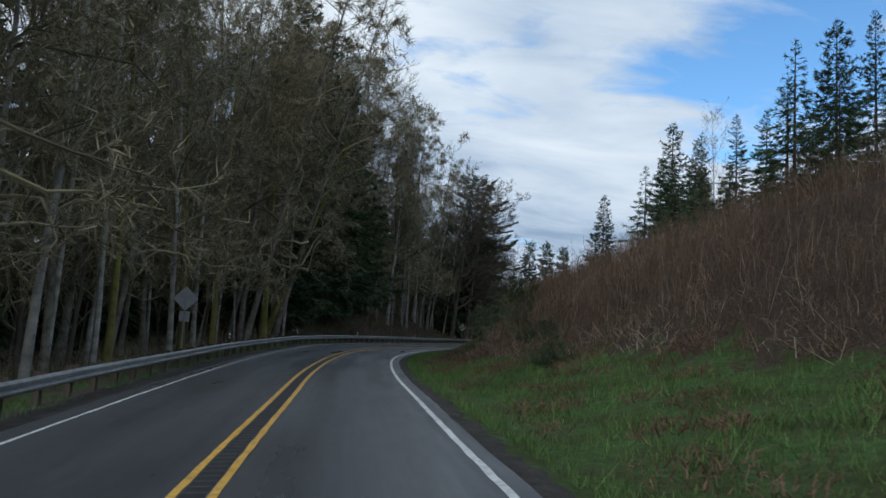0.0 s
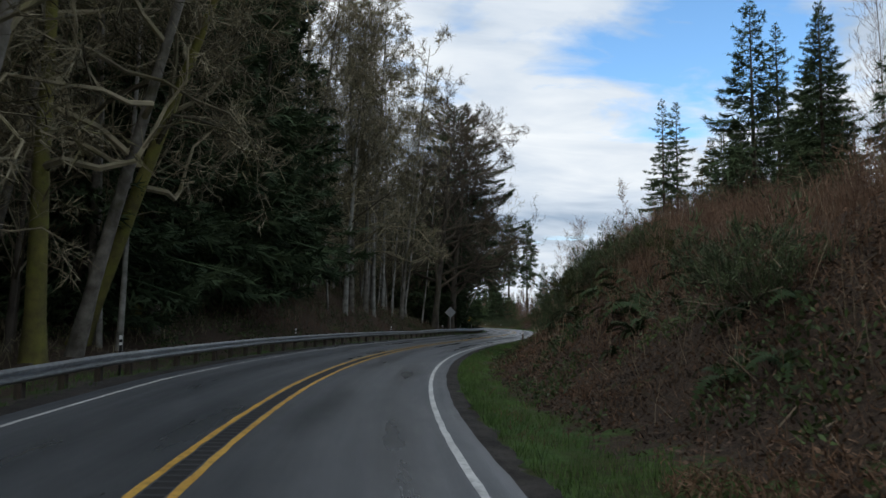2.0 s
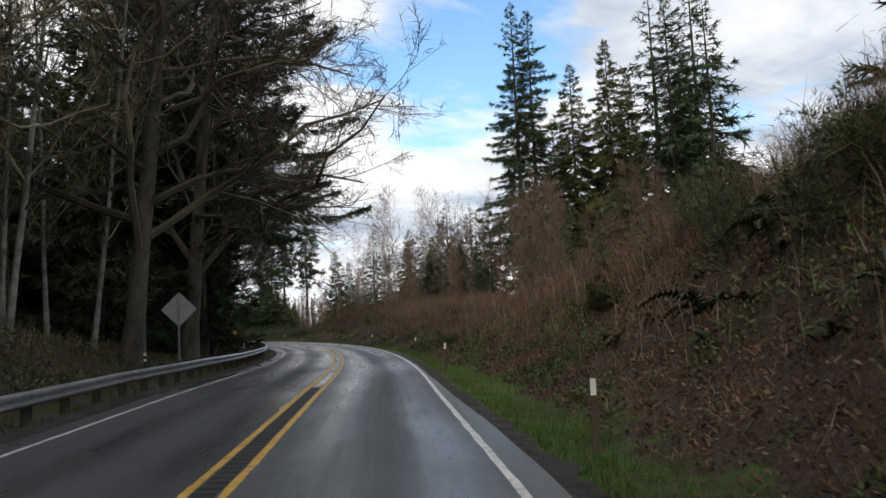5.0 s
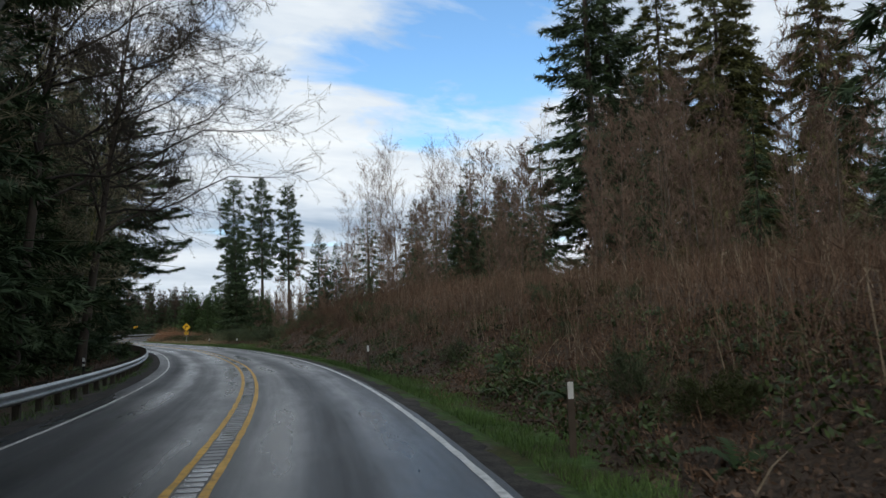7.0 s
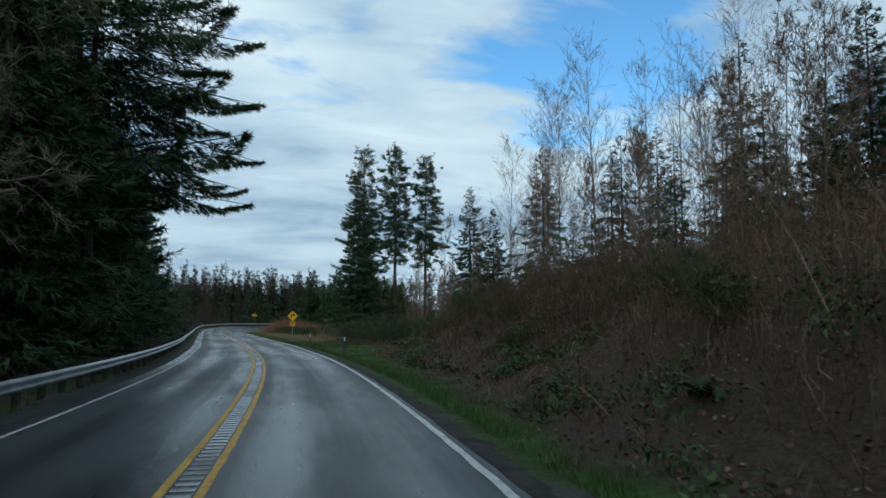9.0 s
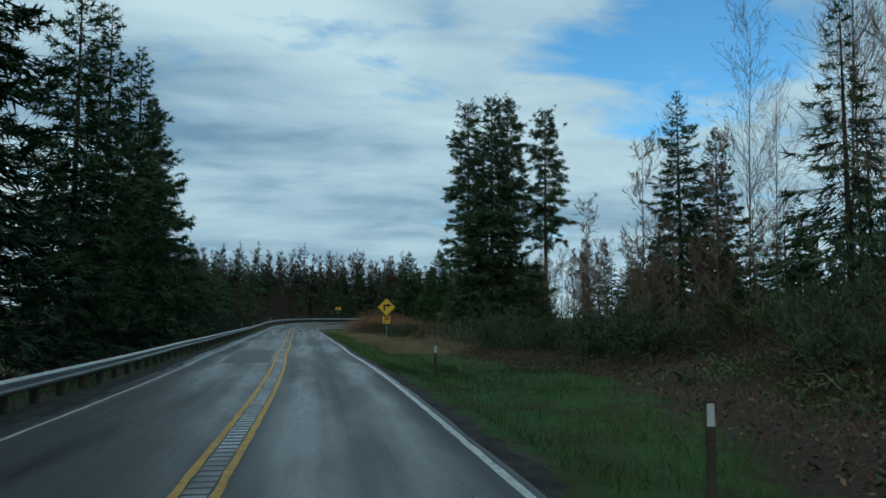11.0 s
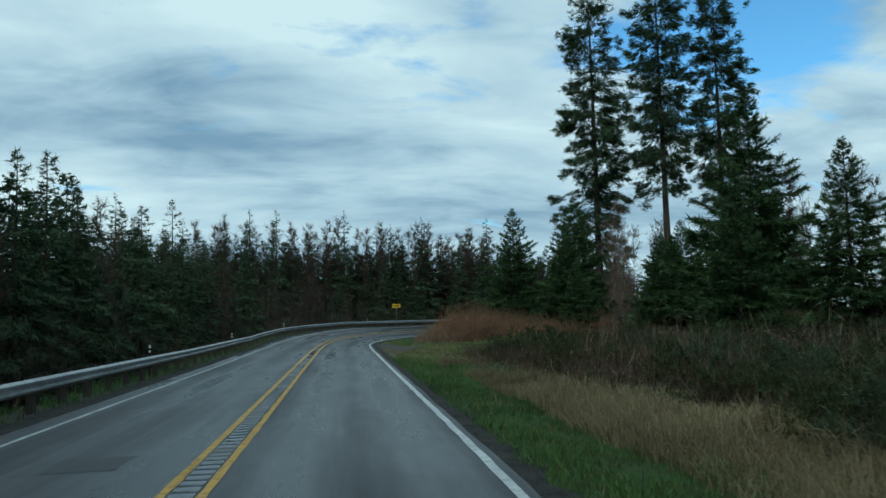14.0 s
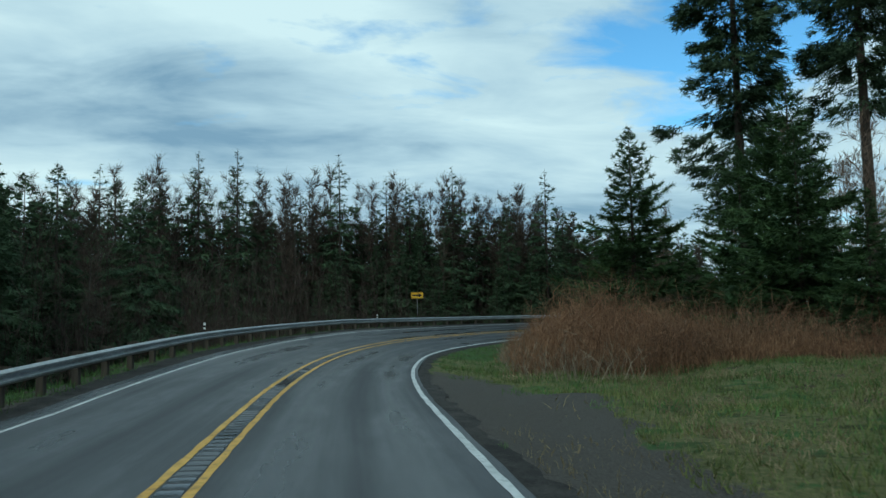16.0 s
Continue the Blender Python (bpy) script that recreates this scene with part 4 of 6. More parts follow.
def stand_top(kind, meshes, x, y, top, label, group):
    """A tree whose tip reaches the height top over the road's level."""
    return stand(kind, meshes, x, y, max(top - float(ground_z(np.array([x]), np.array([y]))[0]), 4), label, group)


# woods on the near stretch, behind the guard rail
L_MOSS = "bare mossy broadleaf tree with lichen-hung twigs"
L_ALD = "slim pale-barked bare alder in the roadside wood"
L_DARK = "dark dense conifer deep in the roadside wood"
L_SPR = "dark spruce with drooping boughs over the rail"
G_WOOD = "trees of the roadside wood"
L_BROWN = "bare brown tree with fine lichen-grey twigs in the wood"
for k in range(24):
    s = 18 + k * 2.45 + rng.uniform(-1, 1)
    x, y = along(s, -11.3 - rng.uniform(0, 5.5))
    hgt, tl = rng.uniform(20, 28) + 5 * float(smooth((s - 45) / 15)), (rng.uniform(-6, 6), rng.uniform(-3, 9))
    if not 71 < s < 73:
        stand("bare_tree", MOSSY[k % 4], x, y, hgt, L_MOSS, G_WOOD, tilt=tl)
for k in range(12):
    s = 17 + k * 4.9 + rng.uniform(-1.5, 1.5)
    x, y = along(s, -12.0 - rng.uniform(0, 6))
    stand("alder", ALDERS[k % 4], x, y, rng.uniform(24, 31), L_ALD, G_WOOD, tilt=(rng.uniform(-5, 5), rng.uniform(-5, 5)))
for k in range(34):
    s = 16 + k * 1.9 + rng.uniform(-1, 1)
    x, y = along(s, -14.0 - rng.uniform(0, 9))
    stand("bare_tree", WOODY[k % 3], x, y, rng.uniform(20, 30) + 5 * float(smooth((s - 45) / 15)), L_BROWN, G_WOOD, tilt=(rng.uniform(-5, 5), rng.uniform(-5, 5)))
for x, y, hgt, k in ((-3.0, 78, 31, 0), (0.6, 92, 34, 2), (4.2, 101, 35, 1)):
    stand("bare_tree", MOSSY[k], x, y, hgt, "tall bare tree standing above the roadside wood", G_WOOD)
for s, l, k in ((86, -13.6, 0), (92, -15.2, 1), (97, -14.0, 2), (104, -15.6, 0), (110, -14.6, 1)):
    x, y = along(s, l)
    stand("bare_tree", WOODY[k], x, y, 33 - 0.1 * (s - 86), L_BROWN, G_WOOD, tilt=(0, 5))
# dark conifers close behind the rail
for k in range(11):
    s = 72 + k * 2.2 + rng.uniform(-.8, .8)
    x, y = along(s, -14.2 - (k % 3) * 1.8 - rng.uniform(0, 1.5))
    stand("conifer", SPRUCE[k % 2], x, y, rng.uniform(25, 30) + (7 if 2 < k < 8 else 0), "dark dense conifer at the edge of the wood", G_WOOD)
for k in range(60):
    s = 16 + (k % 30) * 5.2 + rng.uniform(-1.5, 1.5)
    row = k // 30
    x, y = along(s, (-21.0 if s < 100 else -24) - 8 * row - rng.uniform(0, 4))
    tall = (22, 28, 15, 21) if s < 72 else (24, 31, 18, 26)
    stand("conifer", SCREEN[k % 2], x, y, rng.uniform(*tall[:2]) if row else rng.uniform(*tall[2:]), L_DARK, G_WOOD)
# pale alders on the slope behind the rail, brown trees among them, and the maples at the bend
for k in range(17):
    x, y = along(100 + k * 2.1 + rng.uniform(-.8, .8), -12.4 - (k % 3) * 1.7 - rng.uniform(0, 1.2))
    stand("alder", ALDERS[k % 4], x, y, rng.uniform(20, 27), "tall pale-trunked alder standing in a row", G_WOOD, tilt=(rng.uniform(-5, 5), rng.uniform(-4, 6)))
for k in range(10):
    x, y = along(98 + k * 2.6 + rng.uniform(-1, 1), -12.4 - rng.uniform(0, 4))
    stand("bare_tree", MOSSY[k % 3], x, y, 32 - 0.35 * k + rng.uniform(-1.5, 1.5), "tall bare tree standing above the roadside wood", G_WOOD, tilt=(rng.uniform(-3, 3), rng.uniform(-2, 4)))
for k in range(24):
    x, y = along(97 + k * 1.9 + rng.uniform(-1, 1), -14.5 - rng.uniform(0, 7))
    stand("bare_tree", WOODY[k % 3], x, y, rng.uniform(17, 24), L_BROWN, G_WOOD, tilt=(rng.uniform(-4, 4), rng.uniform(-4, 4)))
for s, l, hgt, k in ((131, -11.2, 27, 0), (140, -10.8, 28, 0)):
    x, y = along(s, l)
    stand("maple", MAPLE[k], x, y, hgt, "broad bare maple with spreading crown at the bend", G_WOOD, tilt=(0, 4))
for s, l, hgt in ((150, -13.0, 23), (143, -15, 24)):
    x, y = along(s, l)
    stand("conifer", SPRUCE[1], x, y, hgt, L_SPR, G_WOOD)
stand("leaning_tree", MOSSED, -5.1, 72.8, 22, "bare tree leaning to the road with a thickly mossed trunk", G_WOOD, tilt=(9, 20))
for s, l, hgt, tl in ((26.5, -12.0, 36, 3), (33.5, -12.3, 30, 0), (42.0, -11.6, 34, -2), (70.0, -12.4, 28, 2)):
    x, y = along(s, l)
    stand("alder", ALDERS[int(s) % 4], x, y, hgt, "alder with a stout pale mottled trunk behind the rail", G_WOOD, tilt=(0, tl))
for s, l, k in ((57, -11.4, 0), (65, -11.6, 1)):
    x, y = along(s, l)
    stand("bare_tree", MOSSY[k], x, y, 32, "tall bare tree with lichened limbs leaning over the road", G_WOOD, tilt=(0, 11))
x, y = along(63.5, -12.0)
stand("bare_tree", MOSSED, x, y, 21, "upright bare tree with a yellow-green mossed trunk", G_WOOD)
# the inside of the left bend
for k in range(16):
    s = 156 + k * 4.6 + rng.uniform(-1.5, 1.5)
    x, y = along(s, -12.5 - rng.uniform(0, 3.0))
    if k % 3 == 0:
        stand("conifer", SPRUCE[k % 2], x, y, rng.uniform(22, 27), L_SPR, G_WOOD)
    else:
        stand("bare_tree", MOSSY[k % 4], x, y, rng.uniform(18, 24), L_MOSS, G_WOOD, tilt=(rng.uniform(-4, 4), rng.uniform(0, 8)))
x, y = along(153.5, -11.6)
stand("leaning_tree", ALDERS[1], x, y, 22, "slim pale tree leaning far over towards the road", G_WOOD, tilt=(-4, 27))
for k in range(26):
    x, y = along(146 + k * 4.6 + rng.uniform(-2, 2), -18.5 - rng.uniform(0, 6))
    stand("conifer", SCREEN[k % 2], x, y, rng.uniform(18, 26), L_DARK, G_WOOD)
for s, l, hgt in ((238, -15.0, 21), (250, -14.5, 22), (264, -14.5, 23), (273, -15, 25), (281, -14.6, 25), (289, -15.2, 24), (296, -16.2, 25), (303, -19.5, 19)):
    x, y = along(s, l)
    stand("conifer", SPRUCE[int(s) % 2], x, y, hgt, "tall dark spruce with heavy boughs beside the rail", G_WOOD)
for s, l, hgt in ((213, -14.0, 24), (227, -13.6, 25)):
    x, y = along(s, l)
    stand("conifer", SPRUCE[0], x, y, hgt, L_SPR, G_WOOD)
for s, l, hgt, k in ((148, -11.4, 31, 0), (223, -11.9, 29, 1)):
    x, y = along(s, l)
    stand("conifer", BOUGHS[k], x, y, hgt, "tall dark spruce with long boughs hanging over the road", G_WOOD)
for s, l, hgt, tl in ((188, -11.6, 22.5, 8), (174, -12.4, 21, 6)):
    x, y = along(s, l)
    stand("maple", MAPLE[1], x, y, hgt, "bare maple whose branches hang over the road", G_WOOD, tilt=(0, tl), twist=1.2)

# right-hand bank and what stands behind it: x, y and height of the tip
G_BANK = "trees behind the right-hand bank"
L_FIR = "tall dark fir with ragged boughs behind the bank"
NEAR_FIRS = [(50.3, 109.9, 35), (85.3, 193.0, 50), (89.5, 194.8, 50), (46.0, 65.4, 33), (40.1, 52.4, 28), (48.6, 81.6, 29), (24.5, 67.7, 15),
             (42.9, 77.8, 27), (47.0, 95.5, 28.8), (50.5, 101.3, 26), (58.3, 116.8, 36), (71.6, 149.0, 32), (96.0, 198.1, 34)]
for k, (x, y, top) in enumerate(NEAR_FIRS):
    stand_top("fir", (SPRUCE[0], FIR_TALL[2], FIR_TALL[3])[k % 3], x, y, top, L_FIR, G_BANK)
FAR_FIRS = [(75.8, 155.1, 35.8), (75.1, 149.1, 34.9), (90.2, 240.0, 21), (87.2, 219.1, 24), (82.8, 198.6, 21), (70.3, 143.4, 29),
            (98.9, 246.0, 18), (104.3, 242.6, 20), (106.1, 235.3, 22), (102.8, 266.6, 20), (72.4, 164.7, 9.5), (71.8, 160.4, 10), (97.7, 228.1, 24.6),
            (91.5, 213.8, 19.6), (87.3, 251.6, 22), (91.2, 243.5, 20.5), (89.3, 232.7, 20), (83.5, 211.5, 13.4), (82.0, 205.8, 13.4), (81.6, 201.8, 16.7)]
for k, (x, y, top) in enumerate(FAR_FIRS):
    stand_top("hemlock", HEMLOCK[k % 3], x, y, top, "dark green hemlock on top of the bank", G_BANK)
stand_top("cedar", CEDAR[0], 98.5, 196.0, 43, "olive-green cedar with drooping foliage behind the bank", G_BANK)
stand_top("cedar", CEDAR[0], 107.0, 192.0, 41, "olive-green cedar with drooping foliage behind the bank", G_BANK)
for k in range(54):
    s = 152 + k * 1.5 + rng.uniform(-1, 1)
    x, y = along(s, 13.5 + rng.uniform(0, 12))
    stand("thicket_tree", BIRCH[k % 4], x, y, rng.uniform(5.5, 11), "slender bare reddish thicket tree on top of the bank", G_BANK)
for x, y, hgt, k in ((72.2, 170.8, 14, 0), (69.4, 166.2, 13, 1), (68.6, 163.8, 12, 2), (73.3, 174.2, 13, 1), (76.7, 180.3, 15, 0), (78.4, 184.6, 15, 2)):
    stand("birch", TALL_BIRCH[k], x, y, hgt, "slim bare birch with reddish twigs on the bank", G_BANK)
for x, y, hgt in ((101.5, 190.4, 40), (113.0, 186.0, 40)):
    stand("cedar", CEDAR[0], x, y, hgt, "olive-green cedar with drooping foliage behind the bank", G_BANK)
for k in range(9):
    x, y = along(166 + k * 8 + rng.uniform(-2, 2), 17 + rng.uniform(0, 6))
    stand("hemlock", HEMLOCK[k % 3], x, y, rng.uniform(6, 10), "dark green hemlock on top of the bank", G_BANK)
BIRCHES = [(79, 262, 15), (86, 268, 18), (77.5, 268, 11), (90, 262, 19), (81, 256, 14), (45.3, 86.8, 29.3), (24.0, 85.3, 10.6), (91.6, 255.4, 30), (95.1, 242.0, 29), (81.1, 196.3, 22), (84.6, 235.8, 28), (82.7, 242.7, 24.7),
           (84.9, 223.5, 24.7), (81.7, 213.2, 23.3), (82.5, 205.3, 20), (86.4, 215.7, 22.8), (84.7, 219.8, 21.8), (112.0, 318.0, 16), (63.8, 166.6, 8.6), (69.9, 167.6, 13), (67.9, 162.3, 11.7), (77.7, 166.0, 15),
           (87.6, 251.9, 26), (88.0, 262.6, 24), (75.2, 160.7, 13.7), (72.1, 168.1, 11), (108.2, 334.1, 15), (109.0, 313.0, 15.4)]
for k, (x, y, top) in enumerate(BIRCHES):
    stand_top("birch", TALL_BIRCH[k % 3] if top > 17 else BIRCH[k % 4], x, y, top, "slim bare birch with reddish twigs on the bank", G_BANK)
for k in range(26):
    s = 166 + k * 3.4 + rng.uniform(-2, 2)
    x, y = along(s, 20 + rng.uniform(0, 20))
    stand("birch", BIRCH[k % 4], x, y, rng.uniform(9, 16), "slim bare birch with reddish twigs on the bank", G_BANK)
for k in range(16):
    x, y = along(34 + k * 2.6, 19 + rng.uniform(0, 8))
    stand("hemlock", HEMLOCK[k % 3], x, y, rng.uniform(6, 12), "dark green hemlock on top of the bank", G_BANK)
for k in range(14):
    s = 66 + k * 6 + rng.uniform(-2, 2)
    x, y = along(s, 22 + rng.uniform(0, 10))
    stand("hemlock", HEMLOCK[k % 3], x, y, rng.uniform(7, 12), "dark green hemlock on top of the bank", G_BANK)

for k, (x, y, top) in enumerate(((69.4, 192.6, 13.6), (68.8, 189.5, 12.0), (72.0, 189.8, 14.3), (75.0, 190.0, 13.2), (70.1, 195.4, 11.6))):
    stand_top("fir", SPRUCE[k % 2], x, y, top, "bushy dark green fir among the birches on the bank", G_BANK)

# the open stretch
G_OPEN = "firs by the bend"
L_TALL = "very tall fir with a bare lower trunk by the bend"
stand("fir", FIR_TALL[0], 97.7, 371.7, 48, L_TALL, G_OPEN)
stand("fir", FIR_TALL[1], 104.1, 364.4, 47, L_TALL, G_OPEN)
stand("fir", FIR_TALL[1], 112.5, 364.8, 45, L_TALL, G_OPEN)
stand("fir", BIG_FIR, 70.5, 270.5, 19.5, "big dark fir with sweeping boughs beside the meadow", G_OPEN)
for x, y, top, k in ((83.6, 264.6, 19.2, 1), (86.8, 264.5, 16.5, 0)):
    stand_top("fir", SPRUCE[k], x, y, top, "dark fir with open boughs beyond the meadow", G_OPEN)
for x, y, hgt in ((82.8, 361.9, 15), (85.3, 347.8, 14.2), (90, 360, 13), (86, 330, 7.5), (83, 322, 6.5), (80, 317, 6), (92, 340, 8.5), (96, 350, 10), (83.0, 344.2, 10.5), (81.5, 338, 6.5), (101, 355, 12),
                  (84, 296, 7.5), (87, 304, 8.5), (82.3, 311.5, 13.8), (85.0, 315.5, 10), *[(*along(s, l), h) for s, l, h in ((323, 24.0, 8), (328.5, 18.5, 6.5), (317, 18, 8), (311, 20, 9), (331, 23, 7.5), (304, 21, 9), (297, 20, 8))]):
    stand("young_fir", YOUNG[int(x) % 2], x, y, hgt, "bushy young green fir at the edge of the meadow", G_OPEN)
for k in range(26):
    x, y = along(252 + k * 3.6, 23 + rng.uniform(0, 14))
    stand("thicket_tree", THICKET[k % 3], x, y, rng.uniform(6, 10), "low bare thicket tree behind the meadow", G_OPEN)
for k in range(26):
    x, y = along(262 + k * 1.3 + rng.uniform(-1, 1), 16 + rng.uniform(0, 9))
    stand("thicket_tree", BIRCH[k % 4], x, y, rng.uniform(4.5, 8), "low bare thicket tree behind the meadow", G_OPEN)
for k in range(16):
    x, y = along(266 + k * 2.6, 27 + rng.uniform(0, 7))
    stand("hemlock", HEMLOCK[k % 3], x, y, rng.uniform(6, 9), "low dark hemlock behind the meadow", G_OPEN)
for x, y, hgt in ((88.1, 345.6, 11.5), (96.3, 358.3, 12), (86.5, 340.5, 8.5), (91, 349, 10)):
    stand("birch", BIRCH[int(x) % 4], x, y, hgt, "slim bare birch with reddish twigs behind the lay-by", G_OPEN)
for k in range(28):
    x, y = along(262 + k * 3.6, 42 + rng.uniform(0, 16))
    stand("conifer", SCREEN_FAR[k % 2], x, y, rng.uniform(8, 12), "dark low conifer beyond the meadow", G_OPEN)
for k in range(16):
    x, y = 104 + rng.uniform(-8, 30), 372 + rng.uniform(-30, 40)
    stand("birch", BIRCH[k % 4], x, y, rng.uniform(12, 17), "slim bare birch with reddish twigs behind the firs", G_OPEN)
# lower woods to the left of the open stretch and round the far bend
G_FAR = "far woods round the bend"
L_HEM = "dark hemlock in the woods beyond the rail"
L_BIR = "bare reddish birch in the woods beyond the rail"
for k in range(16):
    s = 302 + k * 3.6
    x, y = along(s, -14.0 - rng.uniform(0, 4))
    stand("hemlock", NEAR_HEMLOCK[k % 2], x, y, rng.uniform(10, 12.8), L_HEM, G_FAR)
    x, y = along(s + 2, -13.5 - rng.uniform(0, 4))
    if k % 3 == 2:
        stand("thicket_tree", THICKET[k % 3], x, y, rng.uniform(8, 12), L_BIR, G_FAR)
    else:
        stand("hemlock", NEAR_HEMLOCK[k % 2], x, y, rng.uniform(8, 12), L_HEM, G_FAR)
for k in range(24):
    x = 40 + k * 2.5 + rng.uniform(-1.2, 1.2)
    stand("hemlock", NEAR_HEMLOCK[k % 2], x, 391.5 + rng.uniform(-1, 2) + max(x - 84, 0) * 0.75, rng.uniform(6, 14), L_HEM, G_FAR)
stand("hemlock", HEMLOCK[0], 43.0, 336.5, 15, L_HEM, G_FAR)
stand("hemlock", HEMLOCK[2], 46.4, 342.4, 15.2, L_HEM, G_FAR)
for k in range(80):
    x = 28 + k * 1.25 + rng.uniform(-1.0, 1.0)
    y = 392 + rng.uniform(0, 8) + max(x - 84, 0) * 0.75
    low = 1 - 0.25 * float(smooth((x - 86) / 12))
    if k % 3 == 0:
        stand("hemlock", HEMLOCK[k % 3], x, y, rng.uniform(17, 21.5) * low, L_HEM, G_FAR)
    else:
        stand("thicket_tree", THICKET[k % 3], x, y, rng.uniform(16, 19.5) * low, L_BIR, G_FAR)
for k in range(110):
    x = 30 + k * 0.85 + rng.uniform(-1, 1)
    y = 392 + rng.uniform(0, 14) + max(x - 84, 0) * 0.75
    low = 1 - 0.25 * float(smooth((x - 86) / 12))
    if k % 4 == 1:
        stand("hemlock", HEMLOCK[k % 3], x, y, rng.uniform(13, 19) * low, L_HEM, G_FAR)
    else:
        stand("thicket_tree", THICKET[k % 3], x, y, rng.uniform(14, 18.5) * low, L_BIR, G_FAR)
for k in range(36):
    x = 14 + k * 3.4 + rng.uniform(-1.5, 1.5)
    y = 403 + rng.uniform(0, 6) + max(x - 84, 0) * 0.75
    stand("conifer", SCREEN_FAR[k % 2], x, y, rng.uniform(14, 17.5), L_HEM, G_FAR)
for k in range(40):
    x = 30 + k * 2.5 + rng.uniform(-1, 1)
    stand("conifer", SCREEN_FAR[k % 2], x, 397 + rng.uniform(0, 4) + max(x - 84, 0) * 0.75, rng.uniform(14, 17.5), L_HEM, G_FAR)
for k in range(20):
    x, y = along(300 + k * 3.1, -21.5 - rng.uniform(0, 3))
    stand("conifer", SCREEN_FAR[k % 2], x, y, rng.uniform(10, 13.5), L_HEM, G_FAR)
for k in range(30):
    x = 20 + k * 3.2 + rng.uniform(-1.5, 1.5)
    stand("conifer", SCREEN_FAR[k % 2], x, 412 + rng.uniform(0, 6) + max(x - 84, 0) * 0.75, rng.uniform(14, 17.5), L_HEM, G_FAR)
for k in range(16):
    x, y = 35 + rng.uniform(-4, 4), 338 + k * 4.4
    stand("conifer", SCREEN_FAR[k % 2], x, y, rng.uniform(13, 18), L_HEM, G_FAR)

# ------------------------------------------------------------------ brush, grass and litter
def scatter(n, s0, s1, l0, l1, keep=None):
    """Places on the ground; l0 and l1 may be functions of s."""
    s = np.random.uniform(s0, s1, n)
    a = l0(s) if callable(l0) else l0
    b = l1(s) if callable(l1) else l1
    l = a + (b - a) * np.random.uniform(0, 1, n)
    if keep is not None:
        m = keep(s, l)
        s, l = s[m], l[m]
    xy = along(s, l)
    z = ground_z(xy[:, 0], xy[:, 1])
    return np.concatenate([xy, z[:, None]], 1), s, l


def stems(name, p, height, width, lean, twigs, mat, label, category="brush", spread=0.5, twig_len=0.35, scale=1.0, even=False):
    n = len(p)
    h = height * np.random.uniform(0.45, 1.15, n) * (1 + 0.26 * wave(p[:, 0], p[:, 1], 0.55, 5) + 0.22 * wave(p[:, 0], p[:, 1], 1.9, 2))
    h *= scale * (0.8 + 0.5 * np.random.uniform(0, 1, n) ** 6)
    if even:
        h = height * scale * np.random.uniform(0.72, 1.08, n)
    d = unit(np.stack([np.random.normal(0, lean, n), np.random.normal(0, lean, n), np.ones(n)], 1))
    mid = p + d * (h * 0.55)[:, None]
    tip = mid + unit(d + np.random.normal(0, lean * 0.8, (n, 3))) * (h * 0.5)[:, None]
    side = unit(np.cross(d, np.random.normal(size=d.shape))) * width
    v = np.stack([p - side, p + side, mid + side * 0.7, mid - side * 0.7], 1).reshape(-1, 3)
    parts = [(v, np.arange(4 * n).reshape(-1, 4)), blades(mid, tip, side * 0.7)]
    for _ in range(twigs):
        u = np.random.uniform(0.25, 1, n)[:, None]
        b = p * (1 - u) + tip * u
        e = unit(d * 0.8 + spread * np.random.normal(size=d.shape))
        parts.append(blades(b, b + e * (h * twig_len * np.random.uniform(0.5, 1.2, n))[:, None], unit(np.cross(e, np.random.normal(size=e.shape))) * width * 0.7))
    v, f = joined(parts)
    return tagged(new(name, raw_mesh(name, v, f, mat)), label, category, kind="stuff")


np.random.seed(7)
verge = lambda s: np.interp(s, *VERGE) + 0.5
M_STRAW = material("dry_straw_grass", (0.15, 0.115, 0.062), (0.33, 0.265, 0.155), 1.5, 0.95, 0, island=0.4)
M_BLADE = material("green_grass_blades", (0.056, 0.105, 0.030), (0.135, 0.215, 0.068), 0.6, 0.85, 0, island=0.5, spec=0.15)
M_BLADE_PALE = material("yellow_green_grass_blades", (0.085, 0.115, 0.035), (0.19, 0.20, 0.075), 0.6, 0.85, 0, island=0.5, spec=0.15)
M_GREENERY = material("dark_green_creeping_leaves", (0.026, 0.046, 0.014), (0.075, 0.11, 0.036), 1.0, 0.6, 0, island=0.5, spec=0.3)
M_LEAF = material("dead_brown_leaves", (0.075, 0.046, 0.031), (0.215, 0.130, 0.082), 1.0, 0.9, 0, island=0.6)
M_LEAF_DIM = material("dark_brown_leaf_litter", (0.046, 0.033, 0.025), (0.150, 0.098, 0.068), 1.0, 0.9, 0, island=0.7)
M_FERN = material("dark_green_fern", (0.016, 0.034, 0.011), (0.040, 0.066, 0.022), 1.0, 0.9, 0, island=0.45)
M_SHRUB = material("dark_evergreen_shrub", (0.040, 0.060, 0.030), (0.090, 0.118, 0.056), 1.0, 0.8, 0, island=0.5)
M_STICK = material("pale_dead_sticks", (0.16, 0.125, 0.085), (0.32, 0.26, 0.19), 1.0, 0.95, 0, island=0.4)

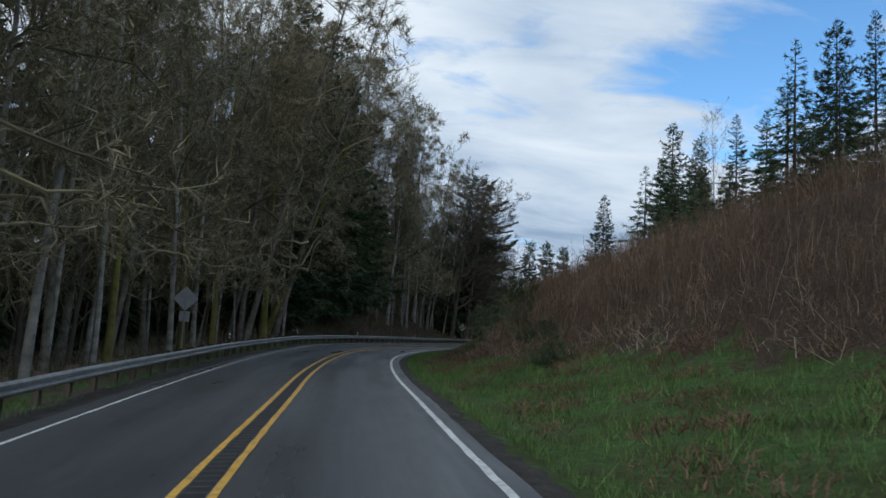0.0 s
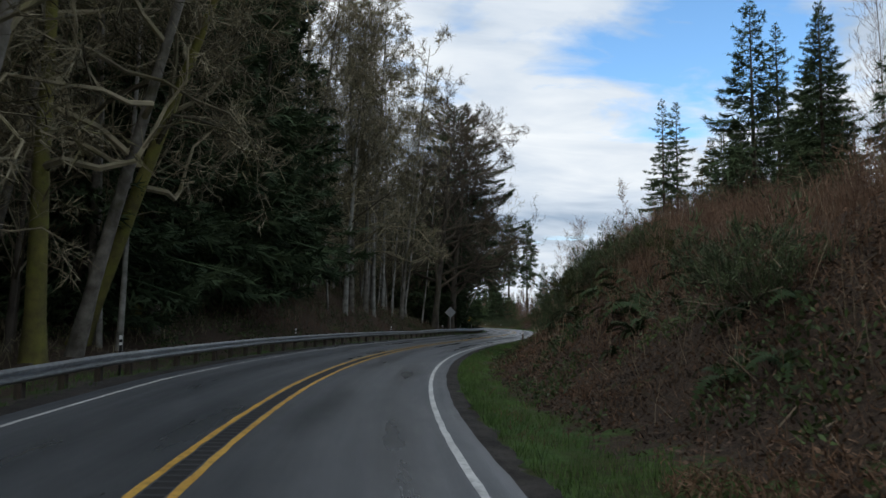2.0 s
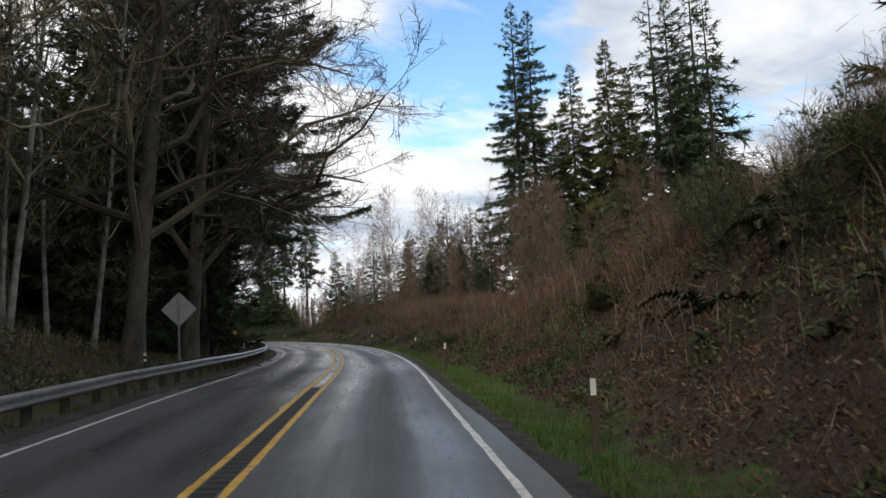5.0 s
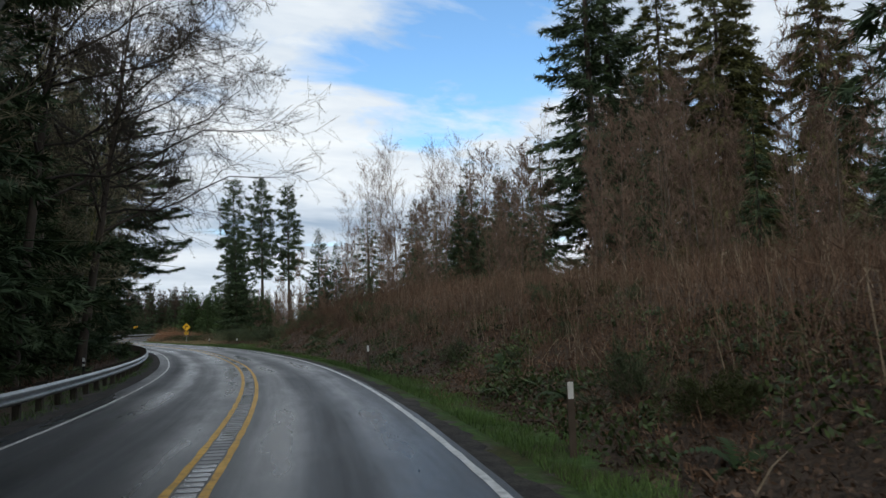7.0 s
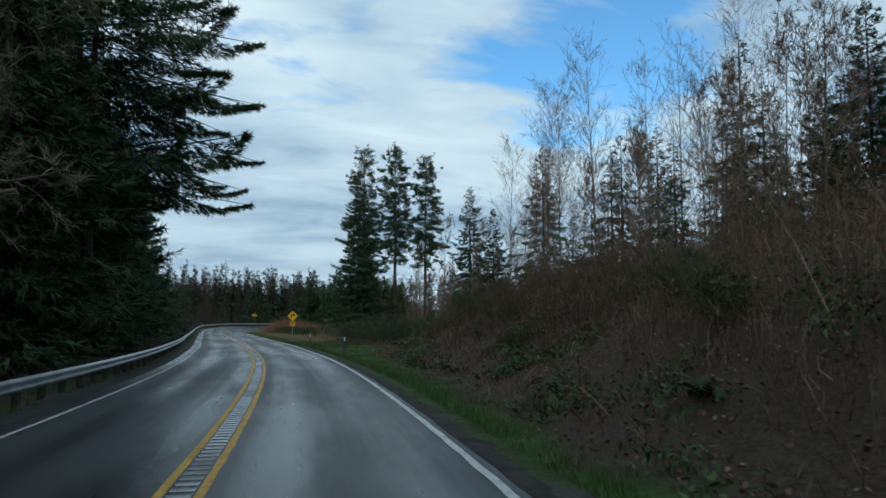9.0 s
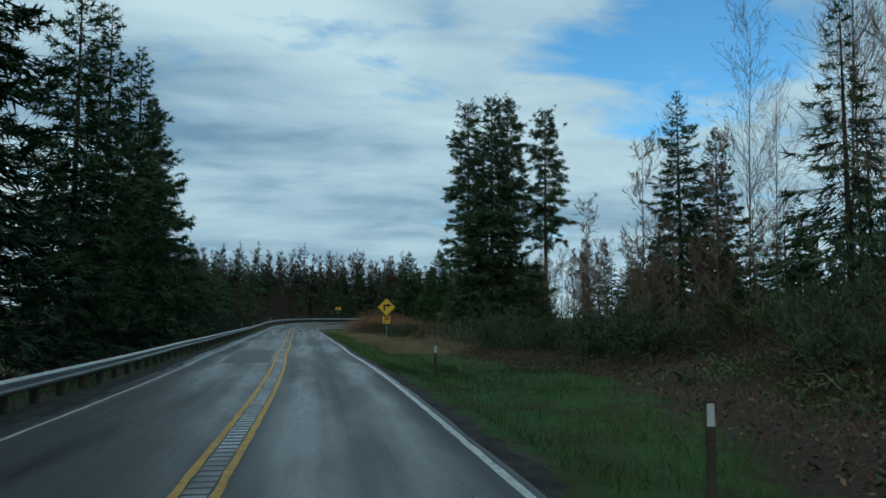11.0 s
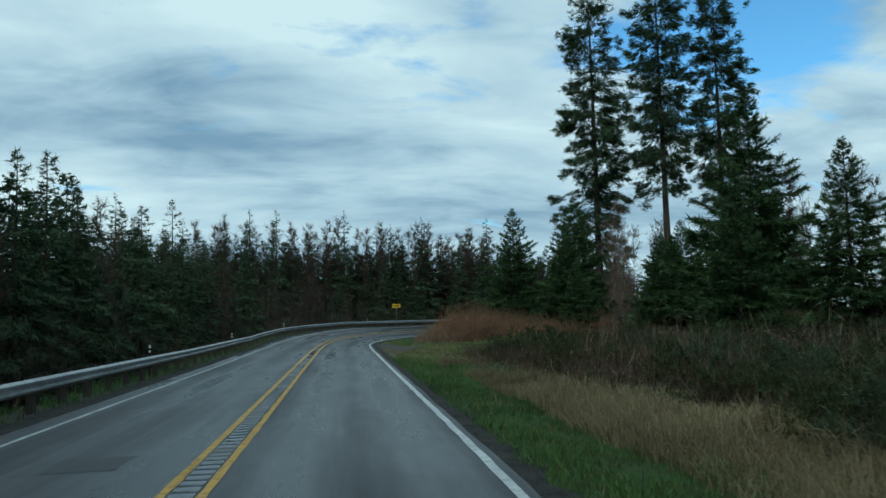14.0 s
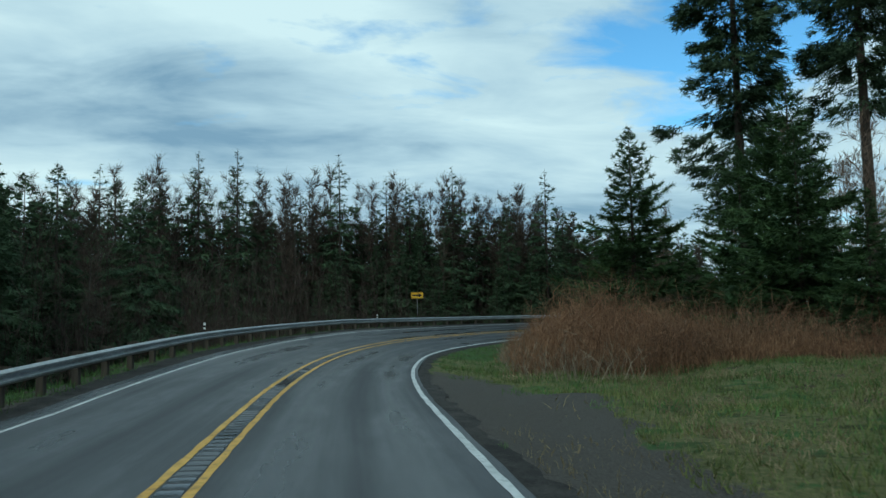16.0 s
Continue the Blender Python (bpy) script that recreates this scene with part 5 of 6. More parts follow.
BR = "dense red-brown leafless brush covering the roadside bank"
p, s, l = scatter(34000, 6, 135, lambda s: verge(s) + np.where(s < 45, 1.2, 4.4) + 0.8 * wave(s, 0 * s, 0.9, 1), lambda s: verge(s) + 16)
stems("bank_brush", p, 1.55, 0.010, 0.26, 4, M_BRUSH, BR, spread=0.75, scale=0.4 + 0.6 * smooth((l - verge(s) - np.where(s < 45, 0.8, 4)) / 2.6))
p, s, l = scatter(32000, 125, 250, lambda s: verge(s) + 2.8 + 0.8 * wave(s, 0 * s, 0.7, 4), lambda s: verge(s) + 17)
k = s + 6 * np.random.normal(size=len(s)) < 196
sc = 0.4 + 0.6 * smooth((l - verge(s) - 2.2) / 3)
stems("bank_brush", p[k], 1.5, 0.010, 0.26, 4, M_BRUSH, BR, spread=0.75, scale=sc[k])
stems("bank_brush", p[~k], 1.5, 0.009, 0.34, 6, M_BRUSH_DIM, "dense dark brown leafless brush covering the roadside bank", spread=0.95, scale=sc[~k])
p, s, l = scatter(14000, 10, 245, lambda s: verge(s) + 0.8, lambda s: verge(s) + 6)
stems("bank_undergrowth", p, 0.5, 0.009, 0.5, 3, M_BRUSH, "low tangled brown undergrowth on the bank", spread=1.0)
p, s, l = scatter(6500, 10, 150, -12.0, -20)
stems("wood_undergrowth", p, 1.0, 0.012, 0.3, 4, M_TWIG, "bare undergrowth on the floor of the wood", spread=0.9)
p, s, l = scatter(26000, 70, 150, -9.3, -18, lambda s, l: wave(s, l * 1.5, 0.6, 2) > -0.2)
d = unit(np.stack([vrand(len(p)), vrand(len(p)), vrand(len(p), 0, 1.2)], 1))
b0 = p + np.stack([0 * s, 0 * s, np.random.uniform(0.02, 0.4, len(p))], 1)
v, f = kites(b0, b0 + d * np.random.uniform(.1, .24, (len(p), 1)), unit(np.cross(d, np.random.normal(size=d.shape))) * 0.035)
tagged(new("slope_greenery", raw_mesh("slope_greenery", v, [f], M_GREENERY)), "low green leaves on the slope behind the guard rail", "ground cover", kind="stuff")
p, s, l = scatter(6000, 85, 135, -10.0, -18)
stems("wood_undergrowth", p, 0.8, 0.010, 0.3, 4, M_BRUSH, "reddish bramble slope behind the guard rail", spread=0.9)
p, s, l = scatter(9000, 140, 420, -10.5, -18)
stems("rail_undergrowth", p, 0.9, 0.011, 0.3, 4, M_BRUSH, "brown bramble undergrowth behind the guard rail", spread=0.9)
p, s, l = scatter(9000, 318, 346, lambda s: 19 + 0.8 * wave(s, 0 * s, 0.8, 2), 28)
stems("meadow_brush", p, 1.4, 0.011, 0.35, 4, M_BRUSH, "brown leafless brush behind the lay-by", spread=0.8)
p, s, l = scatter(6000, 306, 440, -11.5, -30)
stems("rail_thicket", p, 4.0, 0.013, 0.16, 8, M_TWIG_FAR, "tall brown thicket of bare saplings beyond the rail", spread=0.6, even=True)
n = 4200
x = np.random.uniform(22, 140, n)
y = 394.0 + 22 * np.random.uniform(0, 1, n) ** 1.1 + np.maximum(x - 84, 0) * 0.75
p = np.stack([x, y, ground_z(x, y)], 1)
stems("far_saplings", p, 14.0, 0.036, 0.035, 16, M_TWIG_FAR, "dense stand of tall thin bare trees round the bend", "woods", spread=0.30, twig_len=0.15, even=True, scale=1 - 0.25 * smooth((x - 86) / 12))
p, s, l = scatter(1300, 300, 392, -14.5, -34)
stems("far_saplings", p, 8.5, 0.026, 0.05, 16, M_TWIG_FAR, "dense stand of thin bare trees beyond the rail", "woods", spread=0.35, twig_len=0.2, even=True)
p, s, l = scatter(900, 343, 372, 3.4, 7.0)
stems("pale_stalks", p, 1.3, 0.011, 0.4, 2, M_STICK, "pale dry stalks at the front of the brush")
p, s, l = scatter(17000, 345, 374, lambda s: 3.8 + 0.5 * wave(s, 0 * s, 1.1, 3), 21)
stems("bend_brush", p, 2.7, 0.012, 0.26, 6, M_BRUSH_RUST, "red-brown leafless brush on the inside of the bend", spread=0.75, scale=(0.35 + 0.65 * smooth((l - 3.6) / 3)) * (0.5 + 0.5 * smooth((s - 345) / 4)) * (1 - 0.4 * smooth((l - 9) / 5)))
p, s, l = scatter(20000, 262, 324, lambda s: np.interp(s, [262, 272, 286, 296, 314, 320, 324], [10, 13, 9, 4.0, 3.6, 4.6, 7.5]) + 0.7 * wave(s, 0 * s, 1.1, 3), 24)
stems("meadow_brush", p, 1.0, 0.010, 0.5, 5, M_BRUSH_DIM, "brown leafless brush along the meadow's edge")
p, s, l = scatter(4200, 8, 192, lambda s: verge(s) + 2.0, lambda s: verge(s) + 15)
stems("pale_stalks", p, 1.7, 0.010, 0.2, 2, M_STICK, "pale dry stalks standing among the brush")
p, s, l = scatter(1300, 262, 318, 6.0, 18)
stems("pale_stalks", p, 1.5, 0.010, 0.2, 2, M_STICK, "pale dry stalks standing among the brush")
p, s, l = scatter(900, 6, 48, lambda s: verge(s) + 0.8, lambda s: verge(s) + 3.0, lambda s, l: wave(s, l, 0.9, 6) > -0.2)
stems("pale_stalks", p, 1.0, 0.012, 0.7, 2, M_STICK, "broken pale stalks at the foot of the brush")
# grass
p, s, l = scatter(36000, 4, 46, 0.9, lambda s: verge(s) + 0.9)
h = np.random.uniform(0.06, 0.2, len(p)) * np.clip(1.2 + 1.1 * wave(p[:, 0], p[:, 1], 1.7, 3) + 0.7 * wave(p[:, 0], p[:, 1], 4.1, 2), 0.3, 4)
d = unit(np.stack([np.random.normal(0, .45, len(p)), np.random.normal(0, .45, len(p)), np.ones(len(p))], 1))
v, f = blades(p - [0, 0, .02], p + d * h[:, None], unit(np.cross(d, np.random.normal(size=d.shape))) * 0.010)
tagged(new("verge_grass", raw_mesh("verge_grass", v, [f], M_BLADE)), "tufted bright green grass on the sloping verge", "grass", kind="stuff")
p, s, l = scatter(85000, 30, 250, 0.85, lambda s: verge(s) + 0.25 + 0.5 * wave(s, 0 * s, 1.3, 2))
h = np.random.uniform(0.05, 0.17, len(p)) * np.clip(1.15 + 0.6 * wave(p[:, 0], p[:, 1], 2.1, 7) + 0.5 * wave(p[:, 0], p[:, 1], 5.3, 1), 0.3, 2.2)
d = unit(np.stack([np.random.normal(0, .35, len(p)), np.random.normal(0, .35, len(p)), np.ones(len(p))], 1))
sd = unit(np.cross(d, np.random.normal(size=d.shape))) * 0.008
v, f = blades(p - [0, 0, .02], p + d * h[:, None], sd)
tagged(new("verge_grass", raw_mesh("verge_grass", v, [f], M_BLADE)), "short bright green grass on the verge", "grass", kind="stuff")
p, s, l = scatter(60000, 240, 372, 0.9, 17, lambda s, l: ((l < np.interp(s, [258, 266, 313, 318], [9, 2.8, 2.6, 10]) + 0.5 * wave(s, l, 1.1, 6)) & ~((s > 318) & (s < 348))) | ((s > 316) & (s < 350) & (l - 2.5 - 3.0 * (346 - s) / 24 + 1.6 * wave(s, l, 1.3, 2) > 0)))
h = np.random.uniform(0.06, 0.18, len(p)) * (1.25 + 0.7 * wave(p[:, 0], p[:, 1], 2.1, 7))
d = unit(np.stack([np.random.normal(0, .35, len(p)), np.random.normal(0, .35, len(p)), np.ones(len(p))], 1))
sd = unit(np.cross(d, np.random.normal(size=d.shape))) * 0.012
v, f = blades(p - [0, 0, .02], p + d * h[:, None], sd)
tagged(new("meadow_grass", raw_mesh("meadow_grass", v, [f], M_BLADE)), "short green grass of the roadside meadow", "grass", kind="stuff")
p, s, l = scatter(62000, 262, 320, 2.2, lambda s: np.interp(s, [262, 272, 284, 290, 300, 318], [6, 13, 11, 5.4, 4.6, 4.4]), lambda s, l: (wave(s * 1.0, l * 1.0, 0.35, 2) + np.where((s > 266) & (s < 296), 2.0, 0.3) > 0.1) & ~((s > 314) & (s < 350) & (l < 6.5)))
stems("dry_grass", p, 0.42, 0.007, 0.35, 1, M_STRAW, "tall dry straw-coloured grass in the meadow", "grass")
p, s, l = scatter(60000, 312, 352, 0.6, 19, lambda s, l: (l > np.interp(s, [312, 318, 328, 338, 348, 352], [0.7, 0.8, 2.1, 4.2, 1.2, 0.8])) & (wave(s, l, 1.2, 8) > -0.6))
h = np.random.uniform(0.05, 0.16, len(p)) * (1.2 + 0.7 * wave(p[:, 0], p[:, 1], 1.6, 4))
d = unit(np.stack([np.random.normal(0, .5, len(p)), np.random.normal(0, .5, len(p)), np.ones(len(p))], 1))
v, f = blades(p - [0, 0, .02], p + d * h[:, None], unit(np.cross(d, np.random.normal(size=d.shape))) * 0.013)
tagged(new("layby_grass", raw_mesh("layby_grass", v, [f], M_BLADE_PALE)), "short yellow-green winter grass round the lay-by", "grass", kind="stuff")
p, s, l = scatter(34000, 318, 349, 3.0, 19, lambda s, l: (wave(s, l * 1.4, 0.7, 5) > -0.1) & (l > np.interp(s, [318, 328, 338, 349], [3, 3.2, 5, 2])))
stems("dry_grass", p, 0.20, 0.009, 0.6, 1, M_STRAW, "short dry straw-coloured grass round the lay-by", "grass")
p, s, l = scatter(95000, 246, 332, 0.42, 3.4, lambda s, l: l < np.interp(s, [246, 312, 316, 332], [3.4, 3.4, 0.3, 0.3]) + 0.3 * wave(s, l, 2.2, 4))
h = np.random.uniform(0.04, 0.13, len(p)) * (1.2 + 0.7 * wave(p[:, 0], p[:, 1], 2.4, 5))
d = unit(np.stack([np.random.normal(0, .5, len(p)), np.random.normal(0, .5, len(p)), np.ones(len(p))], 1))
v, f = blades(p - [0, 0, .02], p + d * h[:, None], unit(np.cross(d, np.random.normal(size=d.shape))) * 0.009)
tagged(new("verge_grass", raw_mesh("verge_grass", v, [f], M_BLADE)), "short green grass growing up to the road's edge", "grass", kind="stuff")
p, s, l = scatter(9000, 250, 332, 0.6, 4.2)
stems("dry_grass", p, 0.16, 0.006, 0.5, 1, M_STRAW, "pale dry tips among the verge grass", "grass")
p, s, l = scatter(42000, 6, 385, -7.75, -10.2, lambda s, l: wave(s, l, 1.1, 7) + np.where(s > 285, 0.6, 0.1) > 0)
h = np.random.uniform(0.06, 0.2, len(p)) * (1.2 + 0.7 * wave(p[:, 0], p[:, 1], 2.4, 5))
d = unit(np.stack([np.random.normal(0, .5, len(p)), np.random.normal(0, .5, len(p)), np.ones(len(p))], 1))
v, f = blades(p - [0, 0, .02], p + d * h[:, None], unit(np.cross(d, np.random.normal(size=d.shape))) * 0.011)
tagged(new("rail_grass", raw_mesh("rail_grass", v, [f], M_BLADE)), "uneven green grass growing under the guard rail", "grass", kind="stuff")
# dead weeds and bracken in the verge
p, s, l = scatter(15000, 4, 50, 1.6, lambda s: verge(s) + 2.0, lambda s, l: wave(s * 1.6, l * 2.2, 0.7, 4) > 0.3)
stems("dead_weeds", p, 0.46, 0.013, 0.8, 3, M_LEAF, "clumps of dead brown bracken in the verge", "weeds", spread=1.0)
p, s, l = scatter(5200, 4, 250, 1.2, lambda s: verge(s) + 1.5, lambda s, l: wave(s, l * 1.3, 0.6, 9) > 0.2)
stems("dead_weeds", p, 0.32, 0.010, 0.6, 3, M_LEAF, "clumps of dead brown bracken in the verge", "weeds", spread=1.0)
p, s, l = scatter(1500, 240, 350, 1.2, 10, lambda s, l: wave(s, l * 1.3, 0.6, 9) > 0.3)
stems("dead_weeds", p, 0.35, 0.010, 0.6, 3, M_STRAW, "clumps of dead pale weeds in the meadow", "weeds", spread=1.0)
p, s, l = scatter(11000, 40, 165, lambda s: verge(s) + 0.4, lambda s: verge(s) + 6.0, lambda s, l: wave(s * 1.3, l * 2, 0.6, 5) > -0.1)
stems("dead_bracken", p, 0.42, 0.016, 0.9, 3, M_LEAF, "rusty dead bracken sprawling on the lower bank", "bracken", spread=1.0)
p, s, l = scatter(7000, 246, 286, lambda s: 5.6 + 0.6 * wave(s, 0 * s, 0.9, 3), 12)
stems("dead_bracken", p, 0.5, 0.013, 0.8, 3, M_BRUSH, "low dark brown weeds behind the meadow grass", "bracken", spread=1.0)
# litter on the bank
p, s, l = scatter(70000, 44, 172, lambda s: verge(s) - 0.1, lambda s: verge(s) + 6, lambda s, l: wave(s, l * 1.6, 0.8, 8) > -0.75)
p[:, 2] += np.random.uniform(0, 0.10, len(p)) * (1 + wave(p[:, 0], p[:, 1], 2.3, 6))
d = unit(np.stack([vrand(len(p)), vrand(len(p)), vrand(len(p), -.5, .9)], 1))
v, f = kites(p, p + d * np.random.uniform(.05, .15, (len(p), 1)), unit(np.cross(d, np.random.normal(size=d.shape))) * np.random.uniform(.012, .035, (len(p), 1)))
tagged(new("leaf_litter", raw_mesh("leaf_litter", v, [f], M_LEAF_DIM)), "thick dark brown leaf and bracken litter on the steep bank", "leaf litter", kind="stuff")
p, s, l = scatter(26000, 30, 250, lambda s: verge(s) + 0.2, lambda s: verge(s) + 8)
d = unit(np.stack([vrand(len(p)), vrand(len(p)), vrand(len(p), -.1, .6)], 1))
sd = unit(np.cross(d, np.random.normal(size=d.shape))) * 0.035
v, f = kites(p + [0, 0, .03], p + [0, 0, .03] + d * np.random.uniform(.06, .16, (len(p), 1)), sd)
tagged(new("leaf_litter", raw_mesh("leaf_litter", v, [f], M_LEAF)), "dead brown leaves and fern litter on the bank", "leaf litter", kind="stuff")
p, s, l = scatter(90000, 46, 250, lambda s: verge(s) + 0.2, lambda s: verge(s) + 6, lambda s, l: wave(s * 1.0, l * 2.2, 0.55, 11) + 0.5 * wave(s, l, 1.7, 3) > np.where((s > 124) & (s < 166), 0.0, 0.3))
d = unit(np.stack([vrand(len(p)), vrand(len(p)), vrand(len(p), 0, 1.2)], 1))
sd = unit(np.cross(d, np.random.normal(size=d.shape))) * 0.032
b0 = p + np.stack([0 * s, 0 * s, np.random.uniform(0.02, 0.32, len(p))], 1)
v, f = kites(b0, b0 + d * np.random.uniform(.08, .2, (len(p), 1)), sd)
tagged(new("bank_greenery", raw_mesh("bank_greenery", v, [f], M_GREENERY)), "low dark evergreen leaves spreading over the bank", "ground cover", kind="stuff")
p, s, l = scatter(500, 284, 320, 3.4, 9)
stems("dead_sticks", p, 0.9, 0.011, 0.9, 2, M_STICK, "pale dead sticks and stalks lying in the weeds", "sticks", spread=1.0)
p, s, l = scatter(900, 15, 250, lambda s: verge(s) + 0.3, lambda s: verge(s) + 8)
stems("dead_sticks", p, 1.0, 0.012, 0.9, 2, M_STICK, "pale dead sticks lying on the bank", "sticks", spread=1.0)


def frond_mesh(seed):
    """One arching fern frond with its leaflets joined to a stalk."""
    np.random.seed(seed)
    n = 14
    t = np.linspace(0, 1, n)
    P = np.stack([t * 0.9, 0.06 * np.sin(t * 3 + seed), 0.75 * t - 0.85 * t ** 2.2 + 0.03], 1)
    tang = unit(np.gradient(P, axis=0))
    side = unit(np.cross(tang, [0, 0, 1.0]))
    wid = (0.19 * np.sin(np.clip(t * 1.15 + 0.25, 0, 1.4) * 2.2).clip(0.12, 1))[:, None]
    tipl, tipr = P - side * wid + tang * 0.06, P + side * wid + tang * 0.06
    v = np.concatenate([P - side * 0.008, P + side * 0.008, tipl, tipr])
    k = np.arange(n - 1)
    f4 = np.stack([k, k + n, k + n + 1, k + 1], 1)
    f3 = np.concatenate([np.stack([k, k + 1, k + 2 * n], 1), np.stack([k + n + 1, k + n, k + 3 * n], 1)])
    return raw_mesh("frond", v, [f4, f3], M_FERN)


FRONDS = [frond_mesh(k) for k in range(3)]


def fern(x, y, size, label, group):
    root = tagged(new("sword_fern"), label, "fern", group)
    z = float(ground_z(np.array([x]), np.array([y]))[0])
    root.matrix_basis = Matrix.Translation((x, y, z)) @ Euler((rng.uniform(-.3, .3), rng.uniform(-.3, .3), 0)).to_matrix().to_4x4() @ Matrix.Diagonal((size, size, size, 1))
    for k in range(9):
        ob = part("frond", FRONDS[k % 3], root)
        g = rng.uniform(0.65, 1.1)
        ob.matrix_basis = Euler((rng.uniform(-.3, .3), rng.uniform(-.35, .2), k * 0.7 + rng.uniform(-.25, .25))).to_matrix().to_4x4() @ Matrix.Diagonal((g, g, g, 1))


def shrub_mesh(seed, h, w, mat, leaves=3400, leaf=0.085):
    np.random.seed(seed)
    n = 22
    a = np.random.uniform(0, 6.28, n)
    d = unit(np.stack([np.cos(a) * w, np.sin(a) * w, np.random.uniform(.3, 1.3, n) * h], 1))
    P = march(np.zeros((n, 3)) - [0, 0, .1], d, np.random.uniform(.6, 1.1, n) * math.hypot(h, w) * 0.8, 6, 0.05, 0.2)
    R = np.full((n, 6), 0.014) * np.linspace(1, .3, 6)
    B, BR = grow(P, R, 7, 0.4, 1.0, 4, 0.08, 0.25, 0.2)
    i = np.random.randint(0, len(B), leaves)
    j = np.random.randint(1, 4, leaves)
    p = B[i, j] + np.random.normal(0, .06, (leaves, 3))
    e = unit(unit(B[i, j] - B[i, j - 1]) + [0, 0, 0.5] + 0.6 * np.random.normal(size=(leaves, 3)))
    kv = blades(p, p + e * leaf * 2, unit(np.cross(e, np.random.normal(size=e.shape))) * leaf * 0.16)
    v, f = joined([poly_tubes(P[:, ::2], R[:, ::2], 3), blades(B[:, 0], B[:, -1], np.full((len(B), 3), 0.004)), twig_blades(B, 2, 0.35, 0.006)])
    return raw_mesh("branchwork", v, f, M_TWIG_DARK), raw_mesh("foliage", kv[0], [kv[1]], mat)


def shrub(meshes, x, y, size, label, group):
    root = tagged(new("shrub"), label, "shrub", group)
    z = float(ground_z(np.array([x]), np.array([y]))[0])
    root.matrix_basis = Matrix.Translation((x, y, z)) @ Matrix.Rotation(rng.uniform(0, 6.28), 4, "Z") @ Matrix.Diagonal((size, size, size * rng.uniform(.8, 1.15), 1))
    part("branchwork", meshes[0], root)
    part("foliage", meshes[1], root)


L_FERN, G_FERN = "drooping dark green sword fern on the bank", "ferns on the bank"
for k in range(80):
    s = rng.uniform(38, 135)
    x, y = along(s, float(verge(s)) + rng.uniform(2.2, 5.6))
    fern(x, y, rng.uniform(0.5, 1.0), L_FERN, G_FERN)
for k in range(46):
    s = rng.uniform(60, 118)
    x, y = along(s, float(verge(s)) + rng.uniform(3.2, 8))
    fern(x, y, rng.uniform(1.0, 1.6), "large arching dark green sword fern among the brush", G_FERN)
for k in range(24):
    s = rng.uniform(132, 160)
    x, y = along(s, float(verge(s)) + rng.uniform(0.8, 6))
    fern(x, y, rng.uniform(0.5, 0.9), L_FERN, G_FERN)
for k in range(40):
    s = rng.uniform(150, 245)
    x, y = along(s, float(verge(s)) + rng.uniform(0.8, 6))
    fern(x, y, rng.uniform(0.6, 1.1), L_FERN, G_FERN)
M_BROOM = material("olive_broom_shoots", (0.034, 0.044, 0.018), (0.080, 0.092, 0.038), 1.0, 0.85, 0, island=0.5, spec=0.1)
SHRUBS = [shrub_mesh(5, 1.5, 1.4, M_SHRUB), shrub_mesh(6, 1.2, 1.6, M_BROOM), shrub_mesh(8, 1.8, 1.5, M_SHRUB)]
G_SB, G_SM = "shrubs on the bank", "shrubs by the meadow"
for k in range(18):
    s = 46 + k * 5 + rng.uniform(-2, 2)
    x, y = along(s, float(verge(s)) + rng.uniform(3.5, 6.5))
    shrub(SHRUBS[k % 3], x, y, rng.uniform(0.8, 1.3), "dark evergreen shrub overhanging the bank", G_SB)
for k in range(26):
    s = 74 + k * 1.6 + rng.uniform(-1, 1)
    x, y = along(s, float(verge(s)) + rng.uniform(2.8, 6.2))
    shrub(SHRUBS[(0, 2, 2, 1)[k % 4]], x, y, rng.uniform(0.7, 1.15), "broad dark evergreen shrub overhanging the steep bank", G_SB)
for k in range(12):
    s = 150 + rng.uniform(0, 34)
    x, y = along(s, float(verge(s)) + rng.uniform(1.2, 7.0))
    shrub(SHRUBS[k % 3], x, y, rng.uniform(0.35, 0.75), "low dark shrub at the foot of the bank", G_SB)
for k in range(16):
    s = 190 + k * 4 + rng.uniform(-1, 1)
    x, y = along(s, float(verge(s)) + rng.uniform(3, 7))
    shrub(SHRUBS[k % 3], x, y, rng.uniform(0.5, 0.9), "low dark shrub among the brush of the bank", G_SB)
for k in range(24):
    x, y = along(263 + (k % 12) * 1.9 + rng.uniform(-1, 1), 7.5 + (k // 15) * 3.2 + (k % 15) * 0.2 + rng.uniform(0, 2))
    shrub(SHRUBS[k % 3], x, y, rng.uniform(0.9, 1.45), "dark tangled evergreen shrub at the meadow's edge", G_SM)
for k in range(12):
    x, y = along(236 + k * 2.4, 9.5 + rng.uniform(0, 4))
    shrub(SHRUBS[k % 3], x, y, rng.uniform(1.0, 1.6), "dark tangled evergreen shrub at the meadow's edge", G_SM)
for k in range(58):
    x, y = along(285 + k * 0.56 + rng.uniform(-1, 1), 5.2 + rng.uniform(0, 9))
    shrub(SHRUBS[1 if k % 4 else 0], x, y, rng.uniform(0.55, 1.0), "olive-green broom shrub among brown weeds", G_SM)
for k in range(12):
    x, y = along(313 + rng.uniform(0, 9), 6.5 + rng.uniform(0, 9))
    shrub(SHRUBS[1], x, y, rng.uniform(0.6, 1.1), "olive-green broom shrub among brown weeds", G_SM)
for s, l in ((29, 5.5), (34, 7), (38, 6.5)):
    x, y = along(s, l)
    shrub(SHRUBS[0], x, y, 0.75, "dark green broom shrub at the foot of the bank", G_SB)


